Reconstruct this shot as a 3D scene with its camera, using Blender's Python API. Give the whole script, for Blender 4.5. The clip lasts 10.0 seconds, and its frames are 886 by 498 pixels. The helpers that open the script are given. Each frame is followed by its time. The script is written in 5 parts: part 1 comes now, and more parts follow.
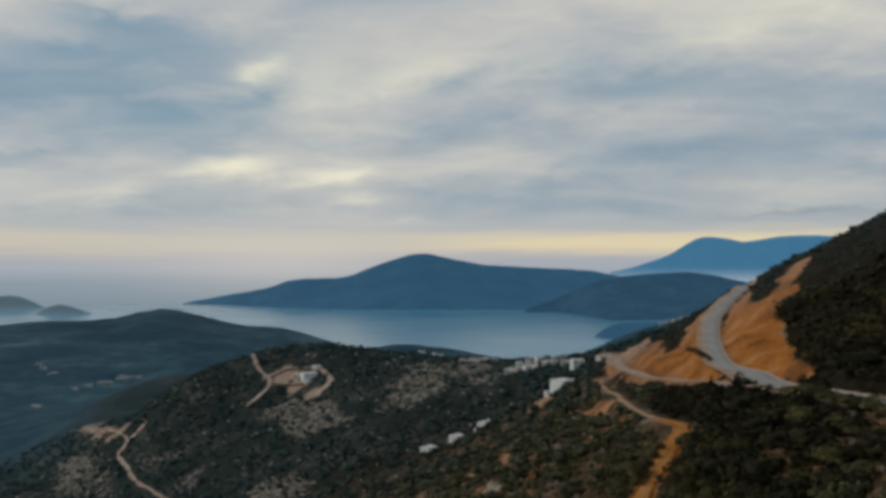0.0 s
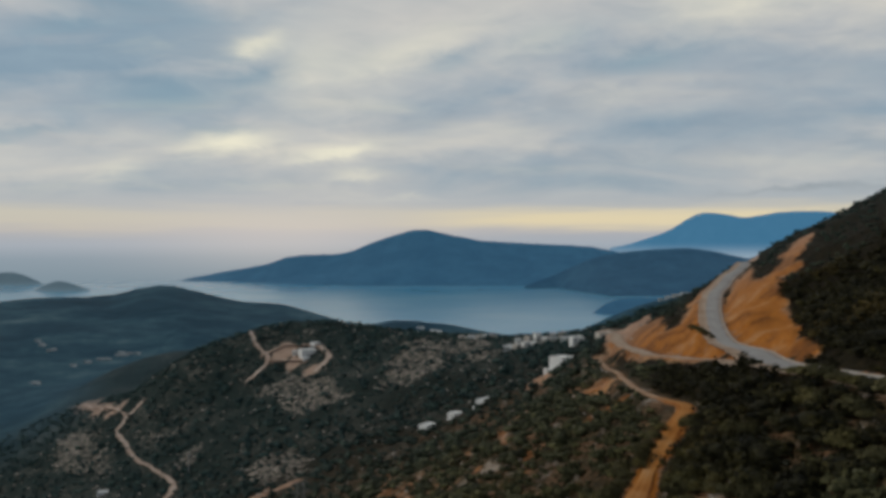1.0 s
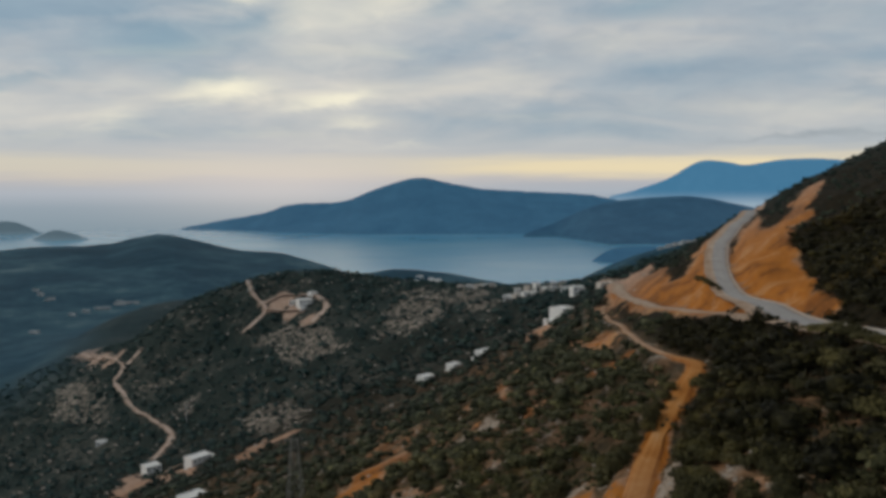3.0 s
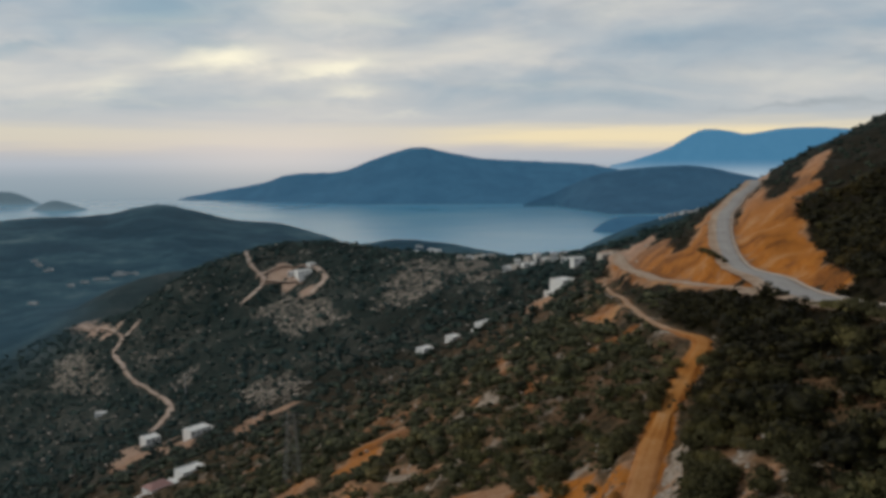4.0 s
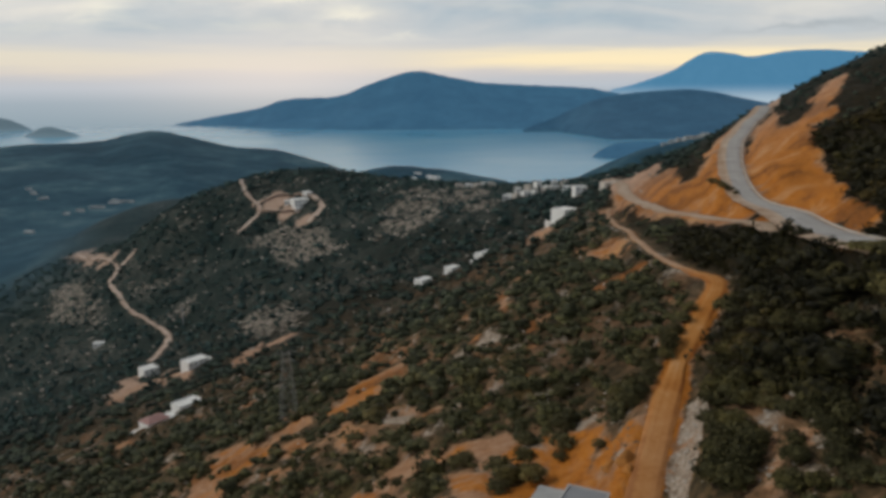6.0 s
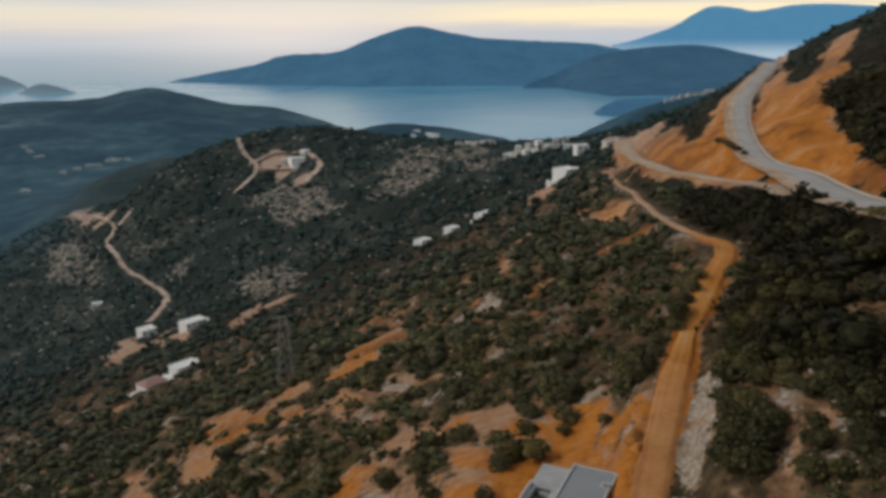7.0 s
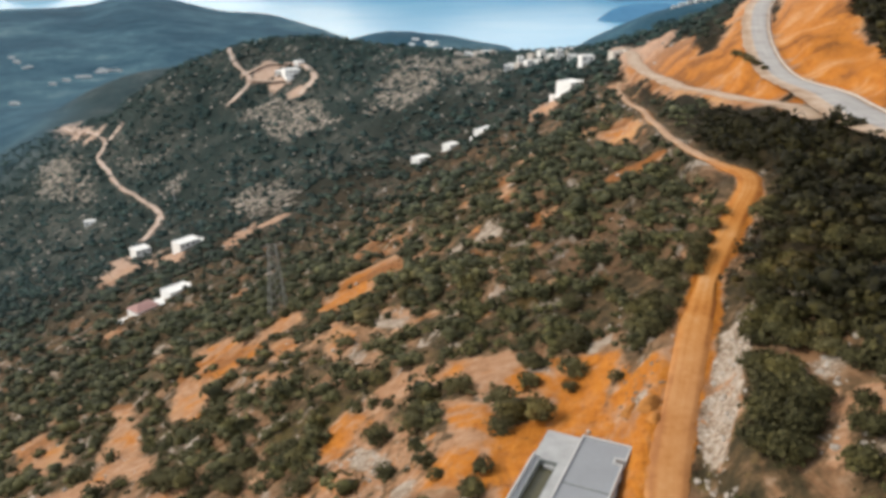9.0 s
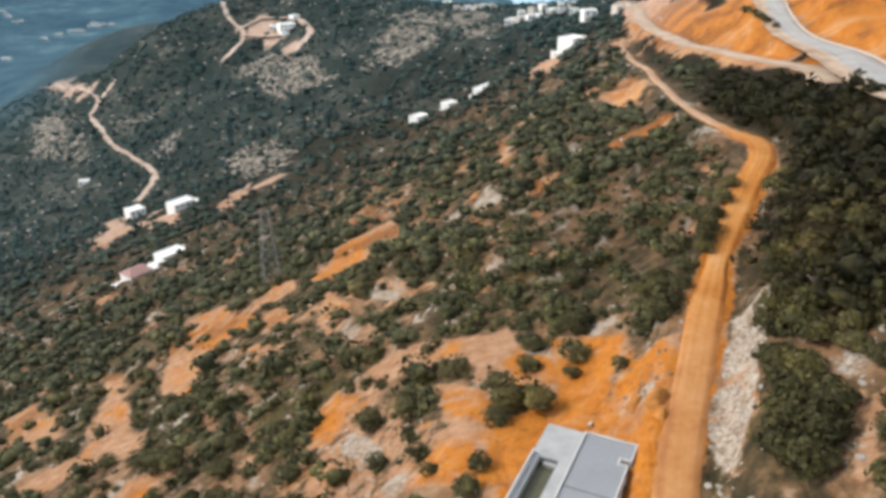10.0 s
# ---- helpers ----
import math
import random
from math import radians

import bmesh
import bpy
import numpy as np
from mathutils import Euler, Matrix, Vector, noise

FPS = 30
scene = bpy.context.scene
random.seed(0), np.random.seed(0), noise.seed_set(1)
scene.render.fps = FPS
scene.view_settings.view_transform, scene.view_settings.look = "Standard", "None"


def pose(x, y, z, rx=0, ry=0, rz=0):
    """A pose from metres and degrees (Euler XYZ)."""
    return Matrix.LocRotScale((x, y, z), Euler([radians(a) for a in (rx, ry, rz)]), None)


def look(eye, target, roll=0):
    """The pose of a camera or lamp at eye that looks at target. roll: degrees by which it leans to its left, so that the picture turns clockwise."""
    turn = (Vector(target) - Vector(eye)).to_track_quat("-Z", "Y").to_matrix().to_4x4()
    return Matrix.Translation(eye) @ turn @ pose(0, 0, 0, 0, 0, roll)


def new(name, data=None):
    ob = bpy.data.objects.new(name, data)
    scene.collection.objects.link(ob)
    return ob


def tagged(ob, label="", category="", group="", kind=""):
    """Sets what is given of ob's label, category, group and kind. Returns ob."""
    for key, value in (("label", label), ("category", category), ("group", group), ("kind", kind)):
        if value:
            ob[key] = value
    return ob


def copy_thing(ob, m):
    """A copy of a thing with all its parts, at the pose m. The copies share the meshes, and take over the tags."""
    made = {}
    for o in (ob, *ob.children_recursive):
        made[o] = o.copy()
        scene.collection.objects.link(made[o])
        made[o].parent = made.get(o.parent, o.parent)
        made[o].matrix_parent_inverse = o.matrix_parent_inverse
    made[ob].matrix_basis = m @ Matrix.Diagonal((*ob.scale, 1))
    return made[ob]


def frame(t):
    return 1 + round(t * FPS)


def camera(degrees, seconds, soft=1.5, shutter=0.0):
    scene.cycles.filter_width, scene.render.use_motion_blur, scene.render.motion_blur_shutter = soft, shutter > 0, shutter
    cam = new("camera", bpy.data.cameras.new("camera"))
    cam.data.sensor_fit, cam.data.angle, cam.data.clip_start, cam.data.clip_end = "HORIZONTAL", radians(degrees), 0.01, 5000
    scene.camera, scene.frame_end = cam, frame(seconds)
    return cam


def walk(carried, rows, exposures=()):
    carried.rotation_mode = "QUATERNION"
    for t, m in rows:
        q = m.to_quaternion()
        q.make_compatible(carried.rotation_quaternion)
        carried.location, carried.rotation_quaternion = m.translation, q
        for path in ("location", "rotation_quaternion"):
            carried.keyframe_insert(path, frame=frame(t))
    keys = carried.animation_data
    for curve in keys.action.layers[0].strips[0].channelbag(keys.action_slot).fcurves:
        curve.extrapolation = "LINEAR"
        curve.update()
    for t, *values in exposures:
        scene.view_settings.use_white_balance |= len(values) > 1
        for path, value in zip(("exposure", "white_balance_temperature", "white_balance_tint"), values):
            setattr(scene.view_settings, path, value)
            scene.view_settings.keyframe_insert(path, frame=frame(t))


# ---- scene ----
cam = camera(58.3, 10.0, soft=3.8)

# seconds, place (m), pitch, roll, heading (degrees)
PATH = [
    (0, 0.00, 0.00, 240.00, 0.86, 0.00, 0.00),
    (0.5, 0.32, 2.78, 240.12, -0.01, -0.07, -0.03),
    (1, 0.50, 5.57, 240.09, -0.86, -0.06, -0.06),
    (1.5, 0.62, 8.41, 240.02, -1.71, -0.06, -0.08),
    (2, 0.95, 11.31, 240.05, -2.60, -0.08, -0.07),
    (2.5, 0.91, 14.06, 240.08, -3.59, -0.10, -0.11),
    (4, 1.38, 22.95, 240.30, -6.77, -0.23, -0.13),
    (4.5, 1.36, 25.81, 240.45, -8.04, -0.26, -0.16),
    (5, 1.38, 28.55, 240.53, -9.36, -0.29, -0.17),
    (5.5, 1.32, 31.06, 240.76, -10.70, -0.33, -0.19),
    (7, 1.35, 39.78, 240.93, -15.15, -0.40, -0.22),
    (7.5, 1.49, 42.89, 241.01, -16.77, -0.47, -0.20),
    (8, 1.65, 46.13, 241.03, -18.38, -0.53, -0.18),
    (8.5, 1.90, 49.55, 241.04, -19.97, -0.56, -0.16),
    (9, 2.20, 52.94, 241.13, -21.56, -0.60, -0.14),
    (9.5, 2.51, 56.46, 241.28, -23.17, -0.65, -0.13),
    (10, 2.96, 60.03, 241.44, -24.77, -0.72, -0.10),
]
EXPOSURES = [(0, -0.08, 6500, 6), (2.5, 0.02, 6560, 7), (5, 0.25, 6700, 7), (6.5, 0.38, 6750, 8), (7.5, 0.58, 6850, 9), (8.2, 1.05, 7000, 10), (9, 1.64, 6900, 10), (10, 1.87, 6550, 9)]
walk(cam, [(t, pose(x, y, z, 90 + p, 0, h) @ pose(0, 0, 0, 0, 0, r)) for t, x, y, z, p, r, h in PATH], EXPOSURES)

# world, sun
SUN_AZ, SUN_EL = radians(-82), radians(38)   # from the left, through thin cloud
wd = bpy.data.worlds.new("overcast_sky")
scene.world = wd
wd.use_nodes = True


class Nodes:
    """Short node building: n('Type', socket=value or link) returns the node."""

    def __init__(self, tree):
        self.tree = tree

    def __call__(self, kind, settings=None, **inputs):
        nd = self.tree.nodes.new("ShaderNode" + kind)
        s = settings or {}
        if "operation" in s:
            nd.operation = s["operation"]
        if "use_clamp" in s:
            nd.use_clamp = s["use_clamp"]
        if "blend_type" in s:
            nd.blend_type = s["blend_type"]
        if "interpolation_type" in s:
            nd.interpolation_type = s["interpolation_type"]
        if "attribute_name" in s:
            nd.attribute_name = s["attribute_name"]
        if "feature" in s:
            nd.feature = s["feature"]
        if "sky_type" in s:
            nd.sky_type, nd.sun_disc, nd.sun_elevation, nd.sun_rotation = s["sky_type"], False, s["sun_elevation"], s["sun_rotation"]
        for k, v in inputs.items():
            sock = nd.inputs[int(k[1:])] if k[0] == "i" and k[1:].isdigit() else nd.inputs[k.replace("_", " ")]
            if isinstance(v, bpy.types.NodeSocket):
                self.tree.links.new(v, sock)
            else:
                sock.default_value = v
        return nd

    def math(self, op, a, b=0.0, c=0.0, clamp=False):
        return self("Math", {"operation": op, "use_clamp": clamp}, i0=a, i1=b, i2=c).outputs[0]

    def ramp(self, fac, stops, mode="LINEAR"):
        nd = self("ValToRGB", i0=fac)
        nd.color_ramp.interpolation = mode
        e = nd.color_ramp.elements
        while len(e) < len(stops):
            e.new(0.5)
        for el, (pos, col) in zip(e, stops):
            el.position = pos
            el.color = (*col, 1) if len(col) == 3 else col
        return nd.outputs[0]

    def step(self, v, lo, hi):
        return self("MapRange", {"interpolation_type": "SMOOTHSTEP"}, Value=v, From_Min=lo, From_Max=hi).outputs[0]

    def mix(self, fac, a, b, blend="MIX"):
        return self("MixRGB", {"blend_type": blend}, i0=fac, i1=a, i2=b).outputs[0]

    def noise(self, vec, scale, detail=4.0, rough=0.55, distort=0.0, out=0):
        return self("TexNoise", Vector=vec, Scale=scale, Detail=detail, Roughness=rough, Distortion=distort).outputs[out]


def srgb(r, g, b):
    return tuple((c / 255 / 12.92 if c < 10.3 else ((c / 255 + 0.055) / 1.055) ** 2.4) for c in (r, g, b))


GLOW, RIFT, GREY, WARM = srgb(240, 232, 210), srgb(126, 152, 170), srgb(148, 161, 174), srgb(214, 207, 199)
# thin bright places, blue rifts and heavier grey: bearing, rise, half width, half height, lean, amount
GLOWS = [(-0.225, 0.236, 0.030, 0.013, 0.3, 0.75), (-0.262, 0.114, 0.045, 0.012, 0.1, 0.95), (-0.135, 0.105, 0.045, 0.008, 0.1, 0.85), (-0.10, 0.080, 0.03, 0.008, 0.0, 0.45), (-0.09, 0.047, 0.10, 0.0045, 0.03, 0.6), (-0.16, 0.22, 0.04, 0.03, 0.4, 0.3), (0.35, 0.28, 0.09, 0.035, 0.1, 0.45), (0.47, 0.31, 0.08, 0.03, 0.1, 0.35), (-0.05, 0.23, 0.09, 0.02, 0.35, 0.4), (0.12, 0.245, 0.05, 0.02, 0.3, 0.25), (-0.38, 0.085, 0.03, 0.008, 0.1, 0.35)]
WARMS = [(-0.11, 0.26, 0.17, 0.07, 0.2, 0.6), (-0.13, 0.17, 0.10, 0.05, 0.3, 0.5), (0.05, 0.27, 0.12, 0.04, 0.2, 0.45), (-0.48, 0.075, 0.14, 0.02, 0.0, 0.35), (0.02, 0.115, 0.10, 0.012, 0.1, 0.3)]
RIFTS = [(-0.385, 0.275, 0.085, 0.020, -0.1, 0.85), (-0.43, 0.245, 0.06, 0.012, 0.1, 0.7), (-0.33, 0.172, 0.075, 0.026, 0.1, 0.8), (-0.235, 0.194, 0.04, 0.009, 0.0, 0.6), (-0.54, 0.165, 0.03, 0.016, 0.0, 0.6), (0.245, 0.214, 0.07, 0.014, 0.1, 0.6), (0.01, 0.222, 0.035, 0.010, 0.2, 0.45), (-0.49, 0.118, 0.07, 0.008, 0.1, 0.5), (-0.28, 0.128, 0.06, 0.010, 0.1, 0.45)]
GREYS = [(-0.01, 0.148, 0.06, 0.018, 0.3, 0.55), (0.37, 0.135, 0.10, 0.035, 0.1, 0.6), (0.51, 0.105, 0.07, 0.012, 0.1, 0.6), (0.16, 0.16, 0.10, 0.02, 0.2, 0.45), (0.45, 0.20, 0.12, 0.03, 0.1, 0.4), (0.20, 0.09, 0.16, 0.02, 0.0, 0.35)]
DARKS = [(0.43, 0.054, 0.06, 0.0045, 0.04, 0.8), (0.36, 0.050, 0.05, 0.003, 0.05, 0.55), (0.52, 0.060, 0.05, 0.004, 0.05, 0.6)]
SKY_PATCHES = [(p, tone) for group, tone in ((WARMS, WARM), (GREYS, GREY), (RIFTS, RIFT), (GLOWS, GLOW), (DARKS, srgb(120, 132, 144))) for p in group]


def build_sky():
    t = wd.node_tree
    t.nodes.clear()
    n = Nodes(t)
    sky = n("TexSky", {"sky_type": "NISHITA", "sun_elevation": SUN_EL, "sun_rotation": SUN_AZ})
    way = n("TexCoord").outputs["Generated"]
    sep = n("SeparateXYZ", Vector=way)
    x, y, z = sep.outputs
    el = n.math("DIVIDE", z, n.math("SQRT", n.math("ADD", n.math("MULTIPLY", x, x), n.math("MULTIPLY", y, y))))
    az = n.math("ARCTAN2", x, y)
    # cloud sheet: the direction laid on a flat ceiling
    up = n.math("ADD", n.math("MAXIMUM", z, 0.0), 0.20)
    flat = n("CombineXYZ", X=n.math("DIVIDE", x, up), Y=n.math("DIVIDE", y, up), Z=0.0).outputs[0]
    turned = n("Mapping", Vector=flat, Location=(0.9, 0.35, 0), Rotation=(0, 0, radians(-34)), Scale=(0.75, 1.3, 1)).outputs[0]
    big = n.noise(turned, 1.15, 4, 0.5, 0.5)
    dome = n("CombineXYZ", X=az, Y=n.math("MULTIPLY", el, 2.1), Z=0.0).outputs[0]
    fine = n.noise(n("Mapping", Vector=dome, Location=(0.3, 0.8, 0), Rotation=(0, 0, radians(-14))).outputs[0], 9.0, 5, 0.55, 0.4)
    streak = n.noise(n("Mapping", Vector=flat, Location=(3.3, 1.2, 0), Rotation=(0, 0, radians(-20)), Scale=(0.9, 2.0, 1)).outputs[0], 1.5, 4, 0.55, 0.4)
    cover = n.math("ADD", n.math("MULTIPLY", big, 0.78), n.math("MULTIPLY", fine, 0.22))
    cloud = n.ramp(cover, [(0.36, srgb(136, 156, 173)), (0.45, srgb(162, 171, 181)), (0.54, srgb(183, 184, 187)), (0.66, srgb(212, 206, 197))])
    lit = n.step(streak, 0.54, 0.76)
    left = n.step(az, 0.10, -0.14)
    cloud = n.mix(n.math("MULTIPLY", lit, n.math("ADD", 0.12, n.math("MULTIPLY", left, 0.14))), cloud, (*srgb(232, 225, 196), 1))
    wisp = n.noise(n("Mapping", Vector=dome, Location=(1.7, 0.2, 0), Rotation=(0, 0, radians(-18)), Scale=(0.8, 1.15, 1)).outputs[0], 17.0, 6, 0.6, 0.7)
    el_s = n.math("ADD", el, n.math("ADD", n.math("MULTIPLY", n.math("SUBTRACT", fine, 0.5), 0.045), n.math("MULTIPLY", n.math("SUBTRACT", wisp, 0.5), 0.03)))
    az_s = n.math("ADD", az, n.math("MULTIPLY", n.math("SUBTRACT", fine, 0.5), 0.07))
    for (pa, pe, wa, we, lean, amount), tone in SKY_PATCHES:
        off = n.math("SUBTRACT", az_s, pa)
        da = n.math("DIVIDE", off, wa)
        de = n.math("DIVIDE", n.math("SUBTRACT", n.math("SUBTRACT", el_s, pe), n.math("MULTIPLY", off, lean)), we)
        k = n.math("POWER", 2.718, n.math("MULTIPLY", n.math("ADD", n.math("MULTIPLY", da, da), n.math("MULTIPLY", de, de)), -1.0))
        cloud = n.mix(n.math("MULTIPLY", k, amount), cloud, (*tone, 1))
    cloud = n.mix(n.math("MULTIPLY", n.step(wisp, 0.48, 0.68), 0.45), cloud, n.mix(1.0, cloud, (1.13, 1.11, 1.07, 1), "MULTIPLY"))
    cloud = n.mix(n.math("MULTIPLY", n.step(wisp, 0.52, 0.32), 0.45), cloud, n.mix(1.0, cloud, (0.86, 0.89, 0.92, 1), "MULTIPLY"))
    # the unseen sky overhead is darkened so that the ground gets less light
    cloud = n.mix(n.step(el, 0.42, 1.1), cloud, n.mix(1.0, cloud, (0.33, 0.34, 0.36, 1), "MULTIPLY"))
    # towards the horizon: grey-violet bank, then the yellow strip, then haze
    band = n.ramp(n.step(el, -0.09, 0.09), [(0.0, srgb(118, 138, 152)), (0.30, srgb(140, 154, 168)), (0.43, srgb(165, 172, 184)), (0.5, srgb(170, 173, 182)), (0.57, srgb(178, 176, 182)), (0.70, srgb(176, 178, 184)), (1.0, srgb(176, 180, 186))])
    sky_low = n.mix(n.step(el, 0.028, 0.085), band, cloud)
    wob = n.math("ADD", el, n.math("MULTIPLY", n.math("SUBTRACT", n.noise(n("Mapping", Vector=way, Scale=(4, 4, 60)).outputs[0], 1.0, 4, 0.6), 0.5), 0.03))
    strip = n.math("MULTIPLY", n.step(wob, 0.000, 0.020), n.step(wob, 0.046, 0.023))
    right = n.math("ADD", 0.32, n.math("MULTIPLY", n.step(az, -0.10, 0.12), 0.42))
    total = n.mix(n.math("MULTIPLY", strip, right), sky_low, (*srgb(240, 219, 174), 1))
    ga = n.math("DIVIDE", n.math("ADD", az, 0.19), 0.17)
    ge = n.math("DIVIDE", n.math("SUBTRACT", el, 0.004), 0.045)
    haze = n.math("POWER", 2.718, n.math("MULTIPLY", n.math("ADD", n.math("MULTIPLY", ga, ga), n.math("MULTIPLY", ge, ge)), -1.0))
    total = n.mix(n.math("MULTIPLY", haze, 0.6), total, (*srgb(212, 202, 198), 1))
    # the clear part above the cloud sheet adds a little of its own blue
    mixed = n.mix(0.06, total, n.mix(1.0, sky.outputs[0], (0.10, 0.10, 0.10, 1), "MULTIPLY"))
    bg = n("Background", Color=mixed, Strength=SKY_STRENGTH)
    n("OutputWorld", Surface=bg.outputs[0])


SKY_STRENGTH = 1.05
build_sky()
lamp = bpy.data.lights.new("sun", "SUN")
lamp.energy, lamp.angle, lamp.color = 0.95, radians(12), (1.0, 0.91, 0.78)
sun = new("sun", lamp)
sun.matrix_world = look((math.sin(SUN_AZ) * 100, math.cos(SUN_AZ) * 100, math.tan(SUN_EL) * 100), (0, 0, 0))


# numbers for noise on plan coordinates
def vnoise(x, y, size, seed=0):
    x, y = np.asarray(x, float) / size, np.asarray(y, float) / size
    xi, yi = np.floor(x), np.floor(y)
    u, v = x - xi, y - yi
    u, v = u * u * (3 - 2 * u), v * v * (3 - 2 * v)

    def h(a, b):
        s = np.sin(a * 127.1 + b * 311.7 + seed * 74.7) * 43758.5453
        return s - np.floor(s)

    return (h(xi, yi) * (1 - u) + h(xi + 1, yi) * u) * (1 - v) + (h(xi, yi + 1) * (1 - u) + h(xi + 1, yi + 1) * u) * v


def fbm(x, y, size, octaves=4, seed=0):
    total, amp = 0, 0.5
    for k in range(octaves):
        total = total + amp * vnoise(x, y, size / 2**k, seed + k)
        amp *= 0.5
    return total / (1 - 0.5**octaves)


def smooth(v, lo, hi):
    t = np.clip((np.asarray(v, float) - lo) / (hi - lo), 0, 1)
    return t * t * (3 - 2 * t)


# the lie of the land: heights above the sea on a fan of bearings (degrees) and distances (m)
BEARINGS = np.radians([-31, -24, -17, -10, -4, 2, 8, 14, 20, 26, 31])
RANGES_NEAR = [60, 95, 130, 170, 220, 290]
RANGES_FAR = [390, 520, 620, 740, 860, 1000]
LAND_NEAR = [
    [181.8, 184.8, 187.5, 189.9, 191.9, 193.7, 195.6, 197.5, 199.8, 202.5, 205.3],
    [162.8, 168.9, 174.7, 179.6, 183.7, 185.9, 186.7, 193.4, 201.1, 205.9, 209.5],
    [149.3, 156.2, 162.7, 168.5, 175.2, 183.8, 185.6, 196.5, 204.1, 209.5, 213.2],
    [134.9, 143, 150.3, 157.4, 166.6, 175.4, 182.4, 194.5, 208, 214.7, 219],
    [116.7, 126.2, 134.7, 146.3, 157.5, 169.6, 183.2, 197.9, 207.4, 217, 226.7],
    [94.1, 105.8, 116.9, 133, 145.4, 161.9, 179.6, 194.2, 206.2, 221.1, 239],
]
LAND_FAR = [
    [71.4, 86.8, 98.9, 111.9, 127.9, 147, 170, 194.7, 219.7, 240.9, 258.5],
    [37.3, 54.3, 70.4, 92.7, 116.2, 137.3, 161.1, 188, 219.9, 250.6, 272.2],
    [14.4, 35, 58.2, 95.1, 126, 145.5, 159.2, 181.3, 205.7, 240.4, 271.2],
    [-2.2, 35.5, 83, 117.9, 144.6, 147.4, 148.6, 160.9, 194.1, 227.3, 261.6],
    [0.8, 52, 124, 149.6, 140.6, 126.6, 125.7, 142.9, 179.1, 213.9, 246.5],
    [5.3, 48, 60.5, 80.6, 86.9, 85.3, 90.2, 130.6, 172.9, 200.5, 225.4],
]
LAND = np.array(LAND_NEAR + LAND_FAR)
LOG_RANGES = np.log(RANGES_NEAR + RANGES_FAR)


def spline_weights(v, knots):
    v = np.clip(v, knots[0], knots[-1] - 1e-9)
    i = np.clip(np.searchsorted(knots, v, side="right") - 1, 0, len(knots) - 2)
    t = (v - knots[i]) / (knots[i + 1] - knots[i])
    return i, (-0.5 * t + t * t - 0.5 * t**3, 1 - 2.5 * t * t + 1.5 * t**3, 0.5 * t + 2 * t * t - 1.5 * t**3, -0.5 * t * t + 0.5 * t**3)


def fan_height(bearing, dist):
    i, a = spline_weights(np.log(dist + 1e-6), LOG_RANGES)
    j, b = spline_weights(bearing, BEARINGS)
    out = 0
    for m in range(4):
        for k in range(4):
            out = out + a[m] * b[k] * LAND[np.clip(i - 1 + m, 0, len(LOG_RANGES) - 1), np.clip(j - 1 + k, 0, len(BEARINGS) - 1)]
    return out


# far crests: bearing (degrees), distance, height
HILL_CREST = np.array([(-36, 2600, 30), (-31.5, 2600, 39), (-29.1, 2600, 58), (-27.2, 2600, 66), (-24.9, 2600, 66), (-22.5, 2650, 66), (-21.1, 2650, 82), (-19.5, 2650, 93), (-18.3, 2600, 88), (-16.4, 2550, 66), (-14.1, 2500, 46), (-11.4, 2400, 41), (-9, 2250, 25), (-6.6, 2080, 7), (-5, 2050, -12), (-3, 2050, -40)], float)
POINT_CREST = np.array([(-9, 1880, -30), (-7, 1880, 12), (-5.8, 1880, 25), (-4.6, 1880, 36), (-3.4, 1880, 46), (-1.8, 1880, 44), (-1, 1880, 39), (0.7, 1880, 32), (2.7, 1880, 19), (4.7, 1880, 5), (7, 1880, -30)], float)
SPUR_CREST = np.array([(5, 1280, -30), (8.7, 1280, 60), (10.3, 1280, 88), (11.7, 1280, 107), (12.7, 1280, 118), (13.8, 1280, 129), (15, 1280, 138), (16.5, 1280, 150), (18.7, 1280, 160), (24, 1280, 150), (36, 1280, 150)], float)

VALLEY_CREST = np.array([(-36, 1190, -30), (-27.7, 1190, -4), (-26, 1190, 12), (-24.2, 1190, 38), (-22.4, 1190, 57), (-20.6, 1190, 70), (-18.5, 1190, 78), (-16.7, 1190, 79), (-15.2, 1190, 78), (-13, 1190, 74), (-10, 1190, 50), (-7, 1190, -30)], float)


def crest_hill(b, r, crest, front, back, floor):
    deg = np.degrees(b)
    rc, zc = np.interp(deg, crest[:, 0], crest[:, 1]), np.interp(deg, crest[:, 0], crest[:, 2])
    t = np.where(r < rc, (rc - r) / front, (r - rc) / back)
    low = np.where(r < rc, floor, -40.0)
    return low + (zc - low) * (1 - smooth(t, 0, 1))


def far_height(b, r, z):
    """Past a kilometre: the near hills sink away, valley floor and bay behind them, and the far crests rise."""
    deg = np.degrees(b)
    floor = np.where(deg < -12, 12.0, np.where(deg > 30, 12.0, 12.0 - 52 * smooth(deg, -12, -7) + 52 * smooth(deg, 20, 30)))
    sink = smooth(r, 1000, 1450)
    base = z * (1 - sink) + floor * sink
    base = np.where(r > 2700, base + (-40 - base) * smooth(r, 2700, 3150), base)
    for crest, front, back, low in ((HILL_CREST, 1350, 480, 12.0), (POINT_CREST, 620, 230, -40.0), (SPUR_CREST, 500, 900, -40.0), (VALLEY_CREST, 330, 260, 0.0)):
        base = np.maximum(base, np.where(r > 900, crest_hill(b, r, crest, front, back, low), -99))
    return base


